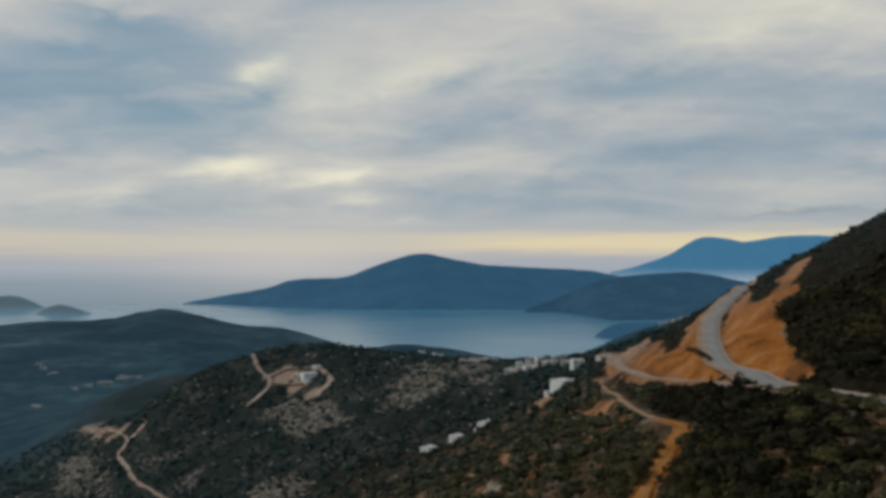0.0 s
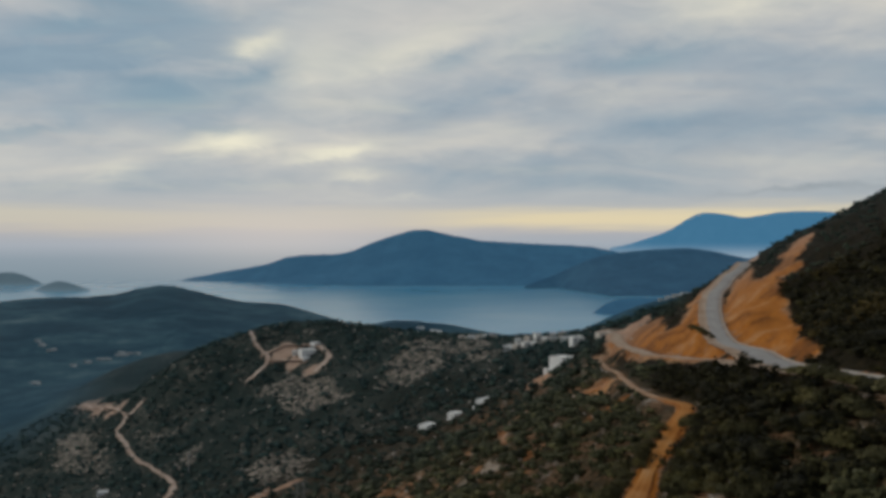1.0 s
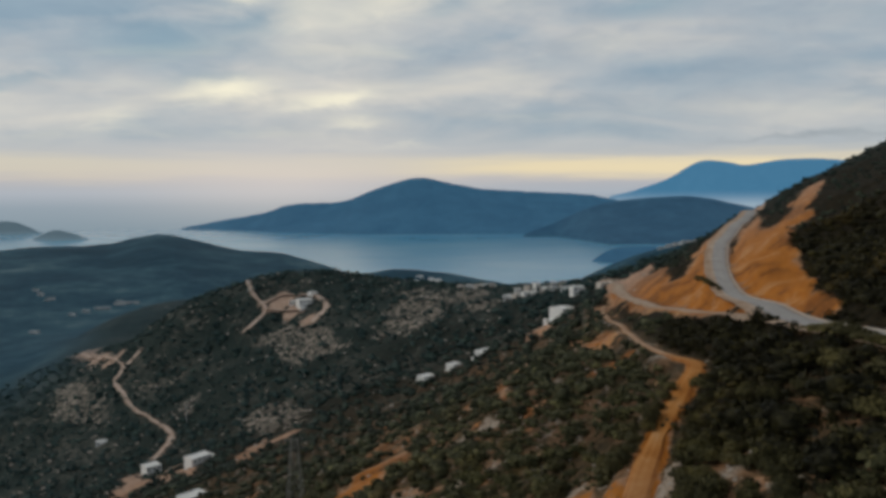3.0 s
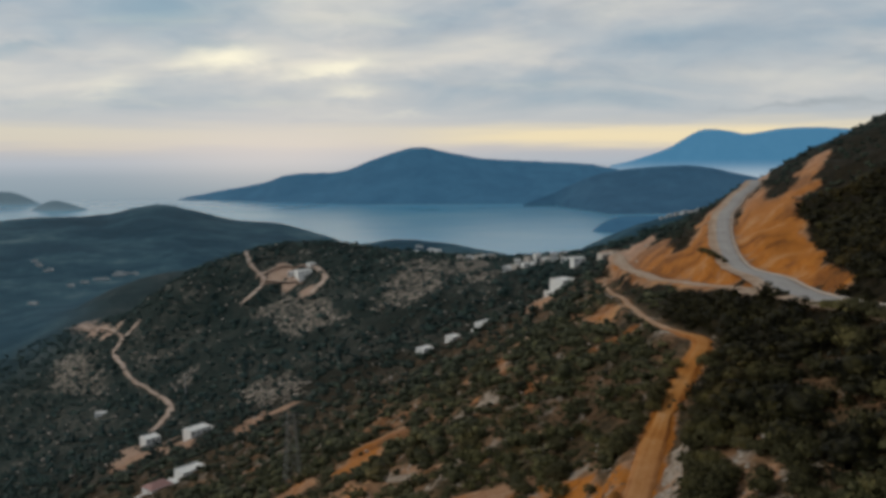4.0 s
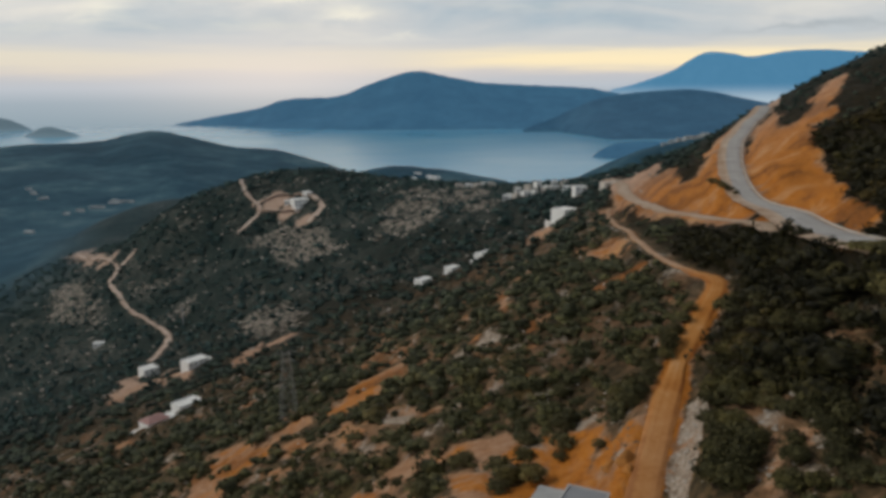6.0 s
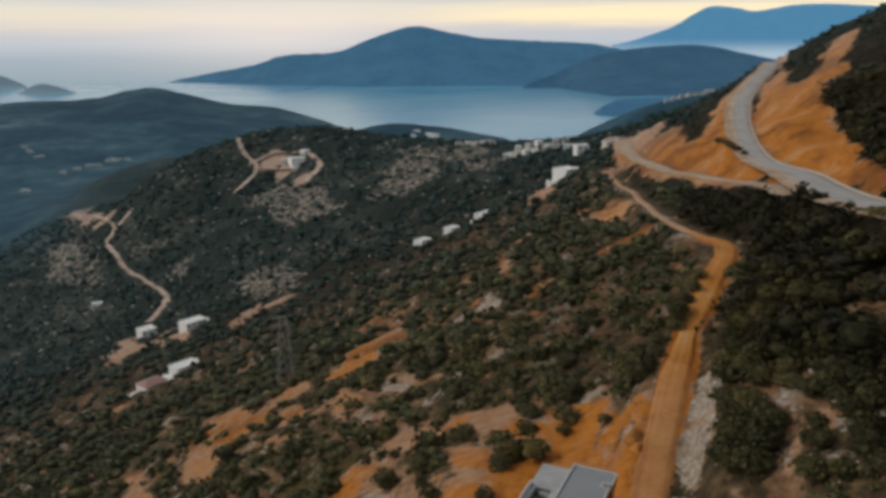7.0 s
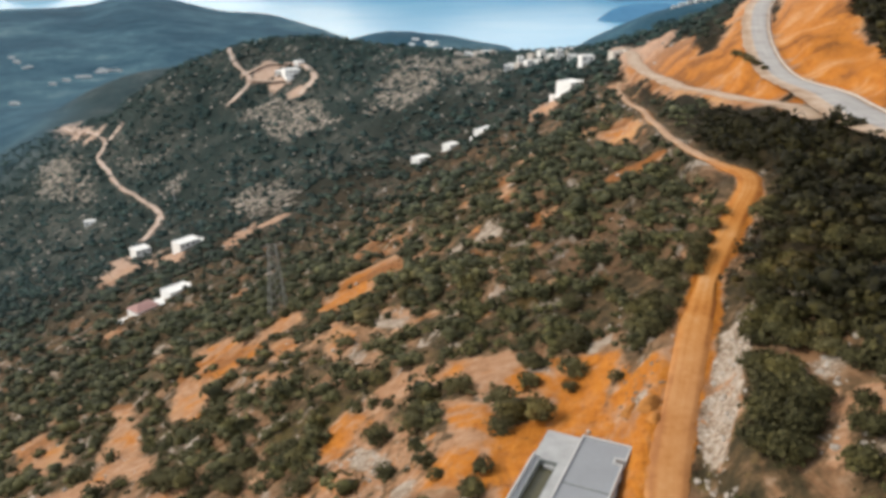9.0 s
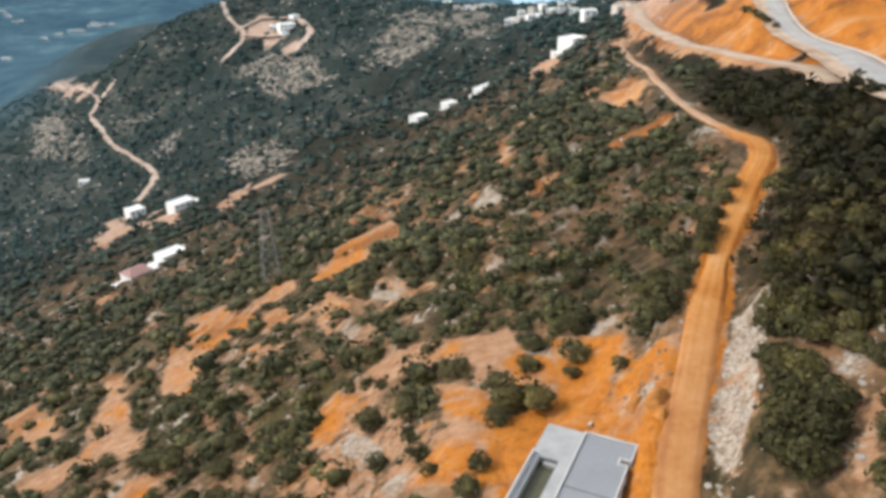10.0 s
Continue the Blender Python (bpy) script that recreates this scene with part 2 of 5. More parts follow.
def base_height(x, y):
    x, y = np.asarray(x, float), np.asarray(y, float)
    b, r = np.arctan2(x, y), np.hypot(x, y)
    ahead = fan_height(np.clip(b, BEARINGS[0], BEARINGS[-1]), r)
    ahead = np.where(r > 900, far_height(np.clip(b, -0.6, 0.6), r, ahead), ahead)
    # behind the viewpoint the slope goes on from the valley side to the hill side
    w = smooth(np.abs(b), radians(100), radians(180)) * 0.5
    other = fan_height(np.clip(-b, BEARINGS[0], BEARINGS[-1]), r)
    z = ahead * (1 - w) + other * w
    rough = (fbm(x, y, 26, 4, 3) - 0.5) * np.clip(r / 60, 1.2, 7)
    rough = rough * (1 - 0.9 * smooth(r, 900, 1500)) + (fbm(x, y, 210, 4, 19) - 0.5) * 16 * smooth(r, 1100, 1600)
    return z + rough * smooth(r, 60, 200)


def spline_path(points, step):
    """A smooth line through plan points, cut into even steps."""
    p = np.array(points, float)
    p = np.vstack([2 * p[0] - p[1], p, 2 * p[-1] - p[-2]])
    out = []
    for k in range(1, len(p) - 2):
        cnt = max(2, int(np.linalg.norm(p[k + 1] - p[k]) / step))
        for s in range(cnt):
            t = s / cnt
            out.append(p[k - 1] * (-0.5 * t + t * t - 0.5 * t**3) + p[k] * (1 - 2.5 * t * t + 1.5 * t**3) + p[k + 1] * (0.5 * t + 2 * t * t - 1.5 * t**3) + p[k + 2] * (-0.5 * t * t + 0.5 * t**3))
    out.append(p[-2])
    return np.array(out)


def path_distance(x, y, path):
    """Distance to a polyline and the index of the nearest node."""
    best, idx = np.full(np.shape(x), 1e9), np.zeros(np.shape(x), int)
    for k, (px, py) in enumerate(path[:, :2]):
        dd = np.hypot(x - px, y - py)
        m = dd < best
        best = np.where(m, dd, best)
        idx = np.where(m, k, idx)
    return best, idx


def inside(x, y, poly):
    """Signed distance to a plan polygon, positive inside."""
    x, y = np.asarray(x, float), np.asarray(y, float)
    best, odd = np.full(x.shape, 1e9), np.zeros(x.shape, bool)
    for k in range(len(poly)):
        (ax, ay), (bx, by) = poly[k - 1], poly[k]
        ex, ey = bx - ax, by - ay
        t = np.clip(((x - ax) * ex + (y - ay) * ey) / (ex * ex + ey * ey), 0, 1)
        best = np.minimum(best, np.hypot(x - ax - t * ex, y - ay - t * ey))
        odd ^= ((ay > y) != (by > y)) & (x < ax + (y - ay) * ex / (ey if abs(ey) > 1e-9 else 1e-9))
    return np.where(odd, best, -best)


# roads: plan line, half width, half width of the flattened strip
ASPHALT = spline_path([(77, 118), (74.4, 150), (73.6, 165), (74, 178), (76.8, 190), (80.6, 204), (84.6, 218), (87.4, 232), (90.4, 250), (95.8, 276), (103, 303), (113.4, 337), (126.2, 369.5), (145, 406.5), (155, 424), (170, 452), (185, 485)], 2.0)
GRAVEL = spline_path([(76.5, 196), (78.6, 212), (78.6, 226), (78.6, 240), (79.2, 261), (80.2, 290), (80.2, 318), (81.8, 350), (88, 400), (103, 470), (109.5, 508), (111, 540)], 2.5)
TRACK = spline_path([(14, 88), (20.5, 104), (23.7, 115), (25.9, 121.5), (28, 126.8), (30.4, 132.8), (33.4, 140.5), (36.5, 147.6), (39.8, 155.2), (43, 161.6), (46.8, 168), (50, 173.4), (53.2, 178.6), (55.4, 184), (56, 188.4), (54.9, 194.5), (55, 203), (55.4, 212.5), (56.6, 233), (59, 254), (62, 275), (64.8, 294), (66.8, 323), (71.4, 360), (76.5, 382)], 1.5)
LEFT_TRACK = spline_path([(-413, 920), (-331, 803), (-297, 752), (-300, 738), (-277, 703), (-255, 669), (-225, 633), (-202, 602), (-199, 580), (-199, 554)], 6)
LEFT_SPUR = spline_path([(-286, 769), (-291, 760), (-297, 752)], 4)
KNOLL_TRACK = spline_path([(-205, 850), (-194, 816), (-182, 785), (-166, 764), (-167, 750), (-180, 731)], 6)
KNOLL_LOOP = spline_path([(-173, 768), (-149, 779), (-132, 774), (-114.6, 760), (-103.5, 734), (-113, 709)], 6)
KNOLL_SPUR = spline_path([(-165, 759), (-139, 749), (-127, 744)], 6)
BUILT = [(ASPHALT, 3.6, 9), (GRAVEL, 2.7, 7), (TRACK, 2.2, 5)]


# where the earth lies bare: plan outlines
BANK_RIGHT = [(140, 391), (117.5, 336), (109, 306.5), (101, 274), (94, 246), (89, 223), (84, 202), (81.5, 186.5), (80, 175), (89, 192.5), (93, 208), (99, 229.5), (116.5, 257.5), (120, 278), (123.5, 297.5), (135, 318), (147, 320.5), (147.5, 333.5), (154.5, 341), (178, 387), (185, 411), (167, 388.5), (151.5, 357.5), (137, 338), (136.5, 349.5), (148, 376), (155, 402), (151, 402.5)]
BANK_LEFT = [(109.5, 505.5), (117.5, 504), (128.5, 483.5), (117.5, 459), (99, 357), (96, 343.5), (100.5, 341.5), (109, 354.5), (132.5, 404), (137.5, 404), (113.5, 337), (102, 300), (95, 272.5), (88.5, 238), (80, 232), (79.5, 262), (80.5, 300), (81, 339.5)]
YARD = [(6, 120), (9, 132), (12, 140.5), (17, 148), (20, 154), (27.5, 157), (27, 142.5), (28, 130), (26, 122.2), (22, 114), (16, 108)]
HOUSE_EARTH = [[(26, 145), (27.5, 133.5), (25, 131), (23.5, 135), (22, 132), (23, 137.5)], [(9, 108), (7, 130), (14, 135), (22, 132), (26, 124), (23, 112), (17, 104)]]
STRIP_EARTH = [[(-12, 273), (-9, 264.5), (-10.5, 249.5), (-18, 247), (-23, 240), (-33, 245.5), (-29.5, 255.5), (-26.5, 266.5), (-19, 273.5)], [(-41, 254.5), (-35.5, 245), (-40, 242), (-47.5, 245.5), (-47.5, 254)], [(-50, 251), (-60, 263), (-71, 261.5), (-70, 242), (-62.5, 214), (-45, 197.5), (-56, 216), (-54.5, 227.5), (-45, 234.5)], [(-44.5, 218.5), (-37.5, 216.5), (-35, 203), (-39, 204)]]
SLOPE_EARTH = [[(-89.5, 244.5), (-81.5, 238), (-74.5, 219.5), (-66.5, 203), (-56, 180), (-72, 193.5), (-76.5, 212)], [(-84.5, 183), (-80, 184.5), (-74, 187.5), (-68, 189), (-64.5, 182), (-73.5, 175.5)], [(-114, 235), (-107.5, 237.5), (-95, 224.5), (-86.5, 209.5), (-90, 204.5), (-105.5, 218)], [(-41, 236.5), (-34, 230), (-31.5, 215.5), (-37, 218.5)], [(-29, 236), (-21, 230), (-17.5, 207), (-19.5, 199.5), (-26.5, 223)], [(-74.5, 317), (-76, 334), (-63, 295)], [(-112, 251.5), (-102, 244), (-99.5, 236.5)]]
LOWER_EARTH = [[(-52.5, 163), (-51.5, 167.5), (-46.5, 167), (-42, 170), (-40, 165), (-45, 162.5), (-44, 158)], [(-14.5, 169), (-11.5, 165), (-11.5, 158.5), (-13, 153), (-17.5, 153.5), (-17.5, 165.5)], [(-1, 156.5), (3.5, 154), (8.5, 146.5), (8.5, 135), (3, 137.5)], [(1, 141.5), (7, 135), (7.5, 122), (-2.5, 127.5), (-0.5, 132)]]
ARC_EARTH = [[(-12.5, 168.5), (-10, 172.5), (-5, 175.5), (3, 171.5), (9, 167.5), (13.5, 166.5), (14, 159), (11.5, 145.5), (8, 149), (3.5, 162), (-2, 167.5), (-8, 164)]]
CUT_EARTH = [[(19, 157.5), (23, 155.5), (27, 150), (24.5, 143), (22, 137), (22, 132), (25.5, 123.5), (24.5, 120), (22, 124), (16.5, 132.5), (14, 132.5), (9, 130), (7.5, 126), (7, 134), (12.5, 137.5), (18, 141), (19, 149)], [(25, 142.5), (27.5, 139.5), (29.5, 134.5), (27, 127.5), (25.5, 123.5), (23, 127)], [(13, 154), (16.5, 153), (18, 147.5), (14.5, 144.5), (12.5, 145)]]
ROAD_SIDE_EARTH = [[(38, 117), (39.5, 116.5), (37, 111.5), (34.5, 108.5), (31.5, 108), (28.5, 110.5), (31.5, 109.5), (35, 111)], [(48, 280.5), (57, 294.5), (60, 280), (54.5, 257), (52.5, 243), (47, 264.5)], [(38.5, 226.5), (43, 229), (50, 227.5), (50.5, 221), (46.5, 220), (42, 225)], [(42.5, 433), (55, 464.5), (61, 454), (54, 413.5), (46, 421.5)], [(68.5, 208.5), (73.5, 216), (72, 202.5), (70, 199.5)], [(39.5, 168.5), (41.5, 167.5), (41, 163), (38, 157.5)]]
PALE_EARTH = [[(-426.0, 930.5), (-411.0, 934.0), (-374.5, 894.0), (-320.5, 784.5), (-372.0, 842.0)], [(21, 301), (24.5, 288.5), (21.5, 266), (19.5, 278)], [(25.5, 237), (30.5, 232.5), (28.5, 223.5), (22.5, 215.5)], [(8, 233.5), (12, 230.5), (12.5, 220.5)], [(29, 201.5), (32.5, 199.5), (31, 195)], [(-176.5, 435.5), (-206, 513), (-200.5, 529.5), (-168.5, 464), (-172, 447), (-161, 410.5)], [(-155, 462), (-158, 482.5), (-142.5, 475), (-139.5, 444)], [(-112.5, 438.5), (-110, 474), (-103, 489), (-105.5, 456.5), (-103.5, 427)], [(-97, 468.5), (-86, 480.5), (-84.5, 453.5)], [(-129, 322.5), (-125, 332), (-108.5, 297), (-116.5, 308.5)]]
ROCK_NEAR = [[(28.5, 120.0), (30.5, 118.0), (28.5, 111.0), (27.0, 114.5)], [(23.5, 157.5), (26, 158), (28.5, 158), (26.5, 153), (24, 155)], [(31, 168), (32, 161.5), (32.5, 149.5), (32, 154.5), (30.5, 155), (30.5, 162.5)], [(-11.5, 154), (-8, 149.5), (-4, 141.5), (-3.5, 135), (-7.5, 138), (-11.5, 148.5)], [(37.5, 122), (41, 122.5), (43.5, 122), (41.5, 118.5), (38, 117.5)], [(37, 141), (38, 133.5), (35.5, 129), (34, 132)]]
ROCK_MID = [[(11, 247), (16, 259), (17, 242), (18, 230.5)], [(25, 271), (27.5, 256.5), (25.5, 252)], [(7.5, 236), (15, 237.5), (9.5, 237)], [(12.5, 218), (16.5, 220.5), (15, 215)], [(-15, 218), (-13.5, 223), (-8.5, 213), (-4.5, 210), (-7, 205.5), (-12, 211.5)], [(-28, 153), (-24.5, 156.5), (-23, 150.5), (-24.5, 147.5)], [(-141.5, 302), (-133, 302.5), (-128, 288)], [(5, 207.5), (3, 194.5), (5, 195)]]
ROCK_FAR = [[(-144, 559.5), (-128.5, 586.5), (-102.5, 574), (-84.5, 526), (-86.5, 486.5), (-114.5, 506.5)], [(-166, 716.5), (-135.5, 724), (-93, 687.5), (-75.5, 631), (-97.5, 625), (-128.5, 652.5)], [(-52.5, 620.5), (-48.5, 662.5), (-32, 726.5), (9, 713.5), (5.5, 611), (-26.5, 595.5)], [(-353.5, 717.5), (-391, 817.5), (-332, 762), (-290.5, 694.5), (-269, 660.5)], [(-261.5, 696), (-273.5, 719), (-222.5, 700), (-232.5, 683)], [(8, 625.5), (13.5, 713.5), (47.5, 680), (37, 587)]]
VERGE_EARTH = [[(33.5, 131.5), (35.5, 129.5), (32.5, 123.0), (29.0, 113.0), (31.0, 108.5), (34.0, 109.0), (39.0, 116.0), (40.0, 115.0), (35.0, 104.5), (27.0, 114.5), (28.5, 120.0)]]
LOOSE_EARTH = [[(-12.5, 166), (-18, 152), (-24, 146), (-14, 132), (-3, 124), (6, 128), (6, 140), (2, 150), (-4, 160)], [(-64, 214), (-50, 206), (-38, 190), (-40, 176), (-62, 172), (-76, 182), (-72, 200)], [(-50, 240), (-30, 236), (-14, 222), (-14, 206), (-36, 196), (-48, 210)]]
# plan outlines with how raw the earth is
EARTH = [(p, fresh) for group, fresh in ((HOUSE_EARTH, 0.8), (STRIP_EARTH, 0.5), (SLOPE_EARTH, 0.3), (LOWER_EARTH, 0.6), (ARC_EARTH, 0.25), (CUT_EARTH, 0.85), (ROAD_SIDE_EARTH, 0.4), (PALE_EARTH, 0.15), (VERGE_EARTH, 0.1), ([BANK_RIGHT], 1.0), ([BANK_LEFT], 0.85)) for p in group]
OUTCROPS = ROCK_NEAR + ROCK_MID + ROCK_FAR
STONE_BAND = spline_path([(39.5, 139), (38.1, 136.6), (36.1, 133.4), (33.9, 128.8), (31.7, 124.3), (29.8, 119.6), (27.9, 114.4), (26, 108)], 1)
GULLY = spline_path([(-72.8, 368), (-62, 327), (-50.7, 284), (-44.8, 261)], 4)
# small bare places and outcrops: x, y, radius
BARE = [(48, 185, 2.2), (40, 113.5, 2), (-174, 474, 9), (-166, 496, 8), (-150, 766, 11), (-117, 720, 8), (-322, 792, 12), (-138, 748, 8), (72, 372, 5), (25.5, 228, 2.5), (-13, 143, 3), (-28, 158, 3), (-96, 222, 4)]
ROCKY = [(13.3, 241.5, 3), (5.6, 243.8, 4), (-15, 196, 3), (-19.7, 223, 3), (34.9, 239, 3), (-92.8, 289.5, 5), (-134.8, 272.9, 5), (41.5, 111, 2), (37.4, 106, 2.5), (-2.6, 130.3, 3), (24, 130.5, 2), (-205, 640, 18)]
# dry yellow grass: x, y, radius
GRASSY = [(56, 283, 7), (29, 178.5, 4), (17.7, 185, 4), (53, 159, 3), (50.3, 148, 3)]


def road_profile(path):
    z = base_height(path[:, 0], path[:, 1])
    pad = 14
    zz = np.concatenate([np.full(pad, z[0]), z, np.full(pad, z[-1])])
    ker = np.hanning(2 * pad + 1)
    return np.convolve(zz, ker / ker.sum(), "valid")


PROFILES = [road_profile(p) for p, *_ in BUILT]
YARD_LEVEL = 186.0


def height(x, y):
    x, y = np.asarray(x, float), np.asarray(y, float)
    z = base_height(x, y)
    near = (x > -60) & (x < 180) & (y > 60) & (y < 560)
    if near.any():
        xs, ys, zs = x[near], y[near], z[near]
        d, _ = path_distance(xs, ys, np.array([(17.5, 117), (16, 121)]))
        w = 1 - smooth(d, 6, 11)
        zs = zs * (1 - w) + YARD_LEVEL * w
        for (path, half, far), prof in zip(BUILT, PROFILES):
            d, i = path_distance(xs, ys, path)
            w = 1 - smooth(d, half + 0.5, far + 2)
            zs = zs * (1 - w) + (prof[i] - 0.18) * w
        # gullies in the raw banks
        bank = np.maximum(smooth(inside(xs, ys, BANK_RIGHT), 0, 5), smooth(inside(xs, ys, BANK_LEFT), 0, 5))
        for path, half, _ in BUILT[:2]:
            d, _ = path_distance(xs, ys, path)
            bank = bank * smooth(d, half + 1.5, half + 5)
        zs = zs + bank * ((fbm(xs, ys, 17, 5, 77) - 0.5) * 4.5)
        # heaps and hollows of dug earth round the new house, humps on the open slope
        dug = smooth(inside(xs, ys, YARD), -1, 3) * smooth(path_distance(xs, ys, TRACK)[0], 3, 6)
        zs = zs + dug * (fbm(xs, ys, 4.5, 3, 31) - 0.5) * 1.5
        z = z.copy()
        z[near] = zs
    return z


def ground_z(x, y):
    return float(height(np.array([x]), np.array([y]))[0])


# materials
def material(name):
    m = bpy.data.materials.new(name)
    m.use_nodes = True
    m.node_tree.nodes.clear()
    return m, Nodes(m.node_tree)


def finish(n, color, rough=0.85, bump=None, strength=0.4, dist=0.1, metal=0.0, spec=0.3, **more):
    b = n("BsdfPrincipled", Roughness=rough, Metallic=metal, **more)
    b.inputs["Specular IOR Level"].default_value = spec
    if isinstance(color, bpy.types.NodeSocket):
        n.tree.links.new(color, b.inputs["Base Color"])
    else:
        b.inputs["Base Color"].default_value = (*color, 1)
    if bump is not None:
        bm = n("Bump", Height=bump, Strength=strength, Distance=dist)
        n.tree.links.new(bm.outputs[0], b.inputs["Normal"])
    n("OutputMaterial", Surface=b.outputs[0])
    return b


def plain(name, color, rough=0.7, vary=0.15, scale=1.5, metal=0.0):
    """Paint, plaster or stone with stains at two scales."""
    m, n = material(name)
    p = n("NewGeometry").outputs["Position"]
    a = n.noise(p, scale, 5, 0.6)
    b = n.noise(p, scale * 9, 3, 0.6)
    k = n.math("ADD", n.math("MULTIPLY", a, 0.65), n.math("MULTIPLY", b, 0.35))
    dark = tuple(c * (1 - 1.6 * vary) for c in color)
    light = tuple(min(1, c * (1 + 0.7 * vary)) for c in color)
    finish(n, n.ramp(k, [(0.3, dark), (0.7, light)]), rough, b, 0.25, 0.02, metal)
    return m


def make_ground():
    m, n = material("hillside")
    p = n("NewGeometry").outputs["Position"]
    soil = n("Attribute", {"attribute_name": "soil"}).outputs["Fac"]
    rock = n("Attribute", {"attribute_name": "rock"}).outputs["Fac"]
    far = n("Attribute", {"attribute_name": "far"}).outputs["Fac"]
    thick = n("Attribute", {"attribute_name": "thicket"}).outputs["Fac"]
    n1, n2, n3 = n.noise(p, 0.09, 6, 0.6), n.noise(p, 0.42, 6, 0.66, 0.15), n.noise(p, 2.2, 4, 0.6)
    dist = n("VectorMath", {"operation": "LENGTH"}, i0=p).outputs["Value"]
    # leaf litter, dry grass, bare stony earth under the scrub
    floor = n.ramp(n2, [(0.32, (0.020, 0.017, 0.009)), (0.44, (0.048, 0.038, 0.020)), (0.54, (0.088, 0.058, 0.030)), (0.63, (0.17, 0.108, 0.064)), (0.74, (0.33, 0.25, 0.19))])
    grass = n.ramp(n3, [(0.3, (0.030, 0.030, 0.008)), (0.7, (0.105, 0.078, 0.018))])
    floor = n.mix(n.math("MULTIPLY", n.step(n.math("ADD", n1, n.math("ADD", n.math("MULTIPLY", n.math("SUBTRACT", n2, 0.5), 0.7), n.math("MULTIPLY", n.math("SUBTRACT", n3, 0.5), 0.5))), 0.58, 0.70), 0.75), floor, grass)
    # dark leaf litter, the shade under dense scrub put into its colour
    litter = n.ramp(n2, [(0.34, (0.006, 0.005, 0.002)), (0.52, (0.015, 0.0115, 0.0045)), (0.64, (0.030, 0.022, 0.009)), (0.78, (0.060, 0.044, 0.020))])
    # from 420 m on the litter is blued, haze put into its colour
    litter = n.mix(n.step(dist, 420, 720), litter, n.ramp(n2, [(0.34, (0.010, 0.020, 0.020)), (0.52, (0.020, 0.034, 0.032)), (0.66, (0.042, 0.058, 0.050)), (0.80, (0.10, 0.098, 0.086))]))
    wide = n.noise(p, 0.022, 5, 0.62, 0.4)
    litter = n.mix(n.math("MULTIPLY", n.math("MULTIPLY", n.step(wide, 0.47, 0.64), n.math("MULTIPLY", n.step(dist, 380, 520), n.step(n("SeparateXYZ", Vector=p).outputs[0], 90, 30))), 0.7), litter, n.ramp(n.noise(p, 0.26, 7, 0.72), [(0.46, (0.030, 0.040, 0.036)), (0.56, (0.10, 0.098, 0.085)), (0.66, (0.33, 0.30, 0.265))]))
    # ledges of pale limestone and worn tongues of earth that run down the slope
    ledge = n.noise(n("Mapping", Vector=p, Rotation=(0, 0, radians(-38)), Scale=(0.20, 0.085, 0.14)).outputs[0], 1.0, 7, 0.68, 0.7)
    tongue = n.noise(n("Mapping", Vector=p, Location=(31, 8, 0), Rotation=(0, 0, radians(-30)), Scale=(0.075, 0.045, 0.06)).outputs[0], 1.0, 7, 0.66, 0.5)
    worn = n.ramp(n2, [(0.3, (0.16, 0.080, 0.038)), (0.5, (0.26, 0.145, 0.080)), (0.7, (0.36, 0.24, 0.16))])
    tongue = n.math("ADD", tongue, n.math("MULTIPLY", n.step(dist, 330, 190), 0.085))
    floor = n.mix(n.math("MULTIPLY", n.step(tongue, 0.53, 0.63), 0.85), floor, worn)
    chalk = n.ramp(n3, [(0.25, (0.17, 0.13, 0.10)), (0.5, (0.36, 0.30, 0.25)), (0.8, (0.52, 0.47, 0.42))])
    floor = n.mix(n.step(ledge, 0.565, 0.63), floor, chalk)
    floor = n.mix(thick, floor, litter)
    straw = n.ramp(n3, [(0.3, (0.040, 0.027, 0.007)), (0.7, (0.125, 0.080, 0.022))])
    tuft = n.math("ADD", n("Attribute", {"attribute_name": "dry"}).outputs["Fac"], n.math("ADD", n.math("MULTIPLY", n.math("SUBTRACT", n2, 0.5), 1.6), n.math("MULTIPLY", n.math("SUBTRACT", n3, 0.5), 0.9)))
    floor = n.mix(n.math("MULTIPLY", n.step(tuft, 0.55, 0.95), 0.7), floor, straw)
    # red earth: raw orange, paler where it has dried and been driven over
    raw = n.ramp(n.math("ADD", n.math("MULTIPLY", n3, 0.5), n.math("MULTIPLY", n2, 0.5)), [(0.30, (0.20, 0.064, 0.010)), (0.46, (0.40, 0.136, 0.018)), (0.60, (0.48, 0.182, 0.028)), (0.75, (0.51, 0.230, 0.058))])
    dry = n.ramp(n2, [(0.3, (0.25, 0.125, 0.064)), (0.5, (0.36, 0.20, 0.115)), (0.7, (0.46, 0.305, 0.21))])
    fresh = n("Attribute", {"attribute_name": "raw"}).outputs["Fac"]
    turned = n.math("ADD", n.math("ADD", fresh, n.math("MULTIPLY", n.math("SUBTRACT", n.noise(p, 0.11, 5, 0.6, 0.5), 0.5), 2.2)), n.math("MULTIPLY", n.math("SUBTRACT", n.noise(p, 0.45, 5, 0.65, 0.8), 0.5), 0.9))
    earth = n.mix(n.step(turned, 0.30, 0.75), dry, raw)
    gully = n.noise(n("Mapping", Vector=p, Rotation=(0, 0, radians(18)), Scale=(0.030, 0.040, 0.05)).outputs[0], 1.0, 5, 0.58, 0.6)
    clod = n.noise(p, 0.9, 7, 0.72, 0.3)
    furrow = n.noise(n("Mapping", Vector=p, Rotation=(0, 0, radians(26)), Scale=(0.24, 0.11, 0.2)).outputs[0], 1.0, 6, 0.64, 1.2)
    close = n.step(dist, 250, 205)
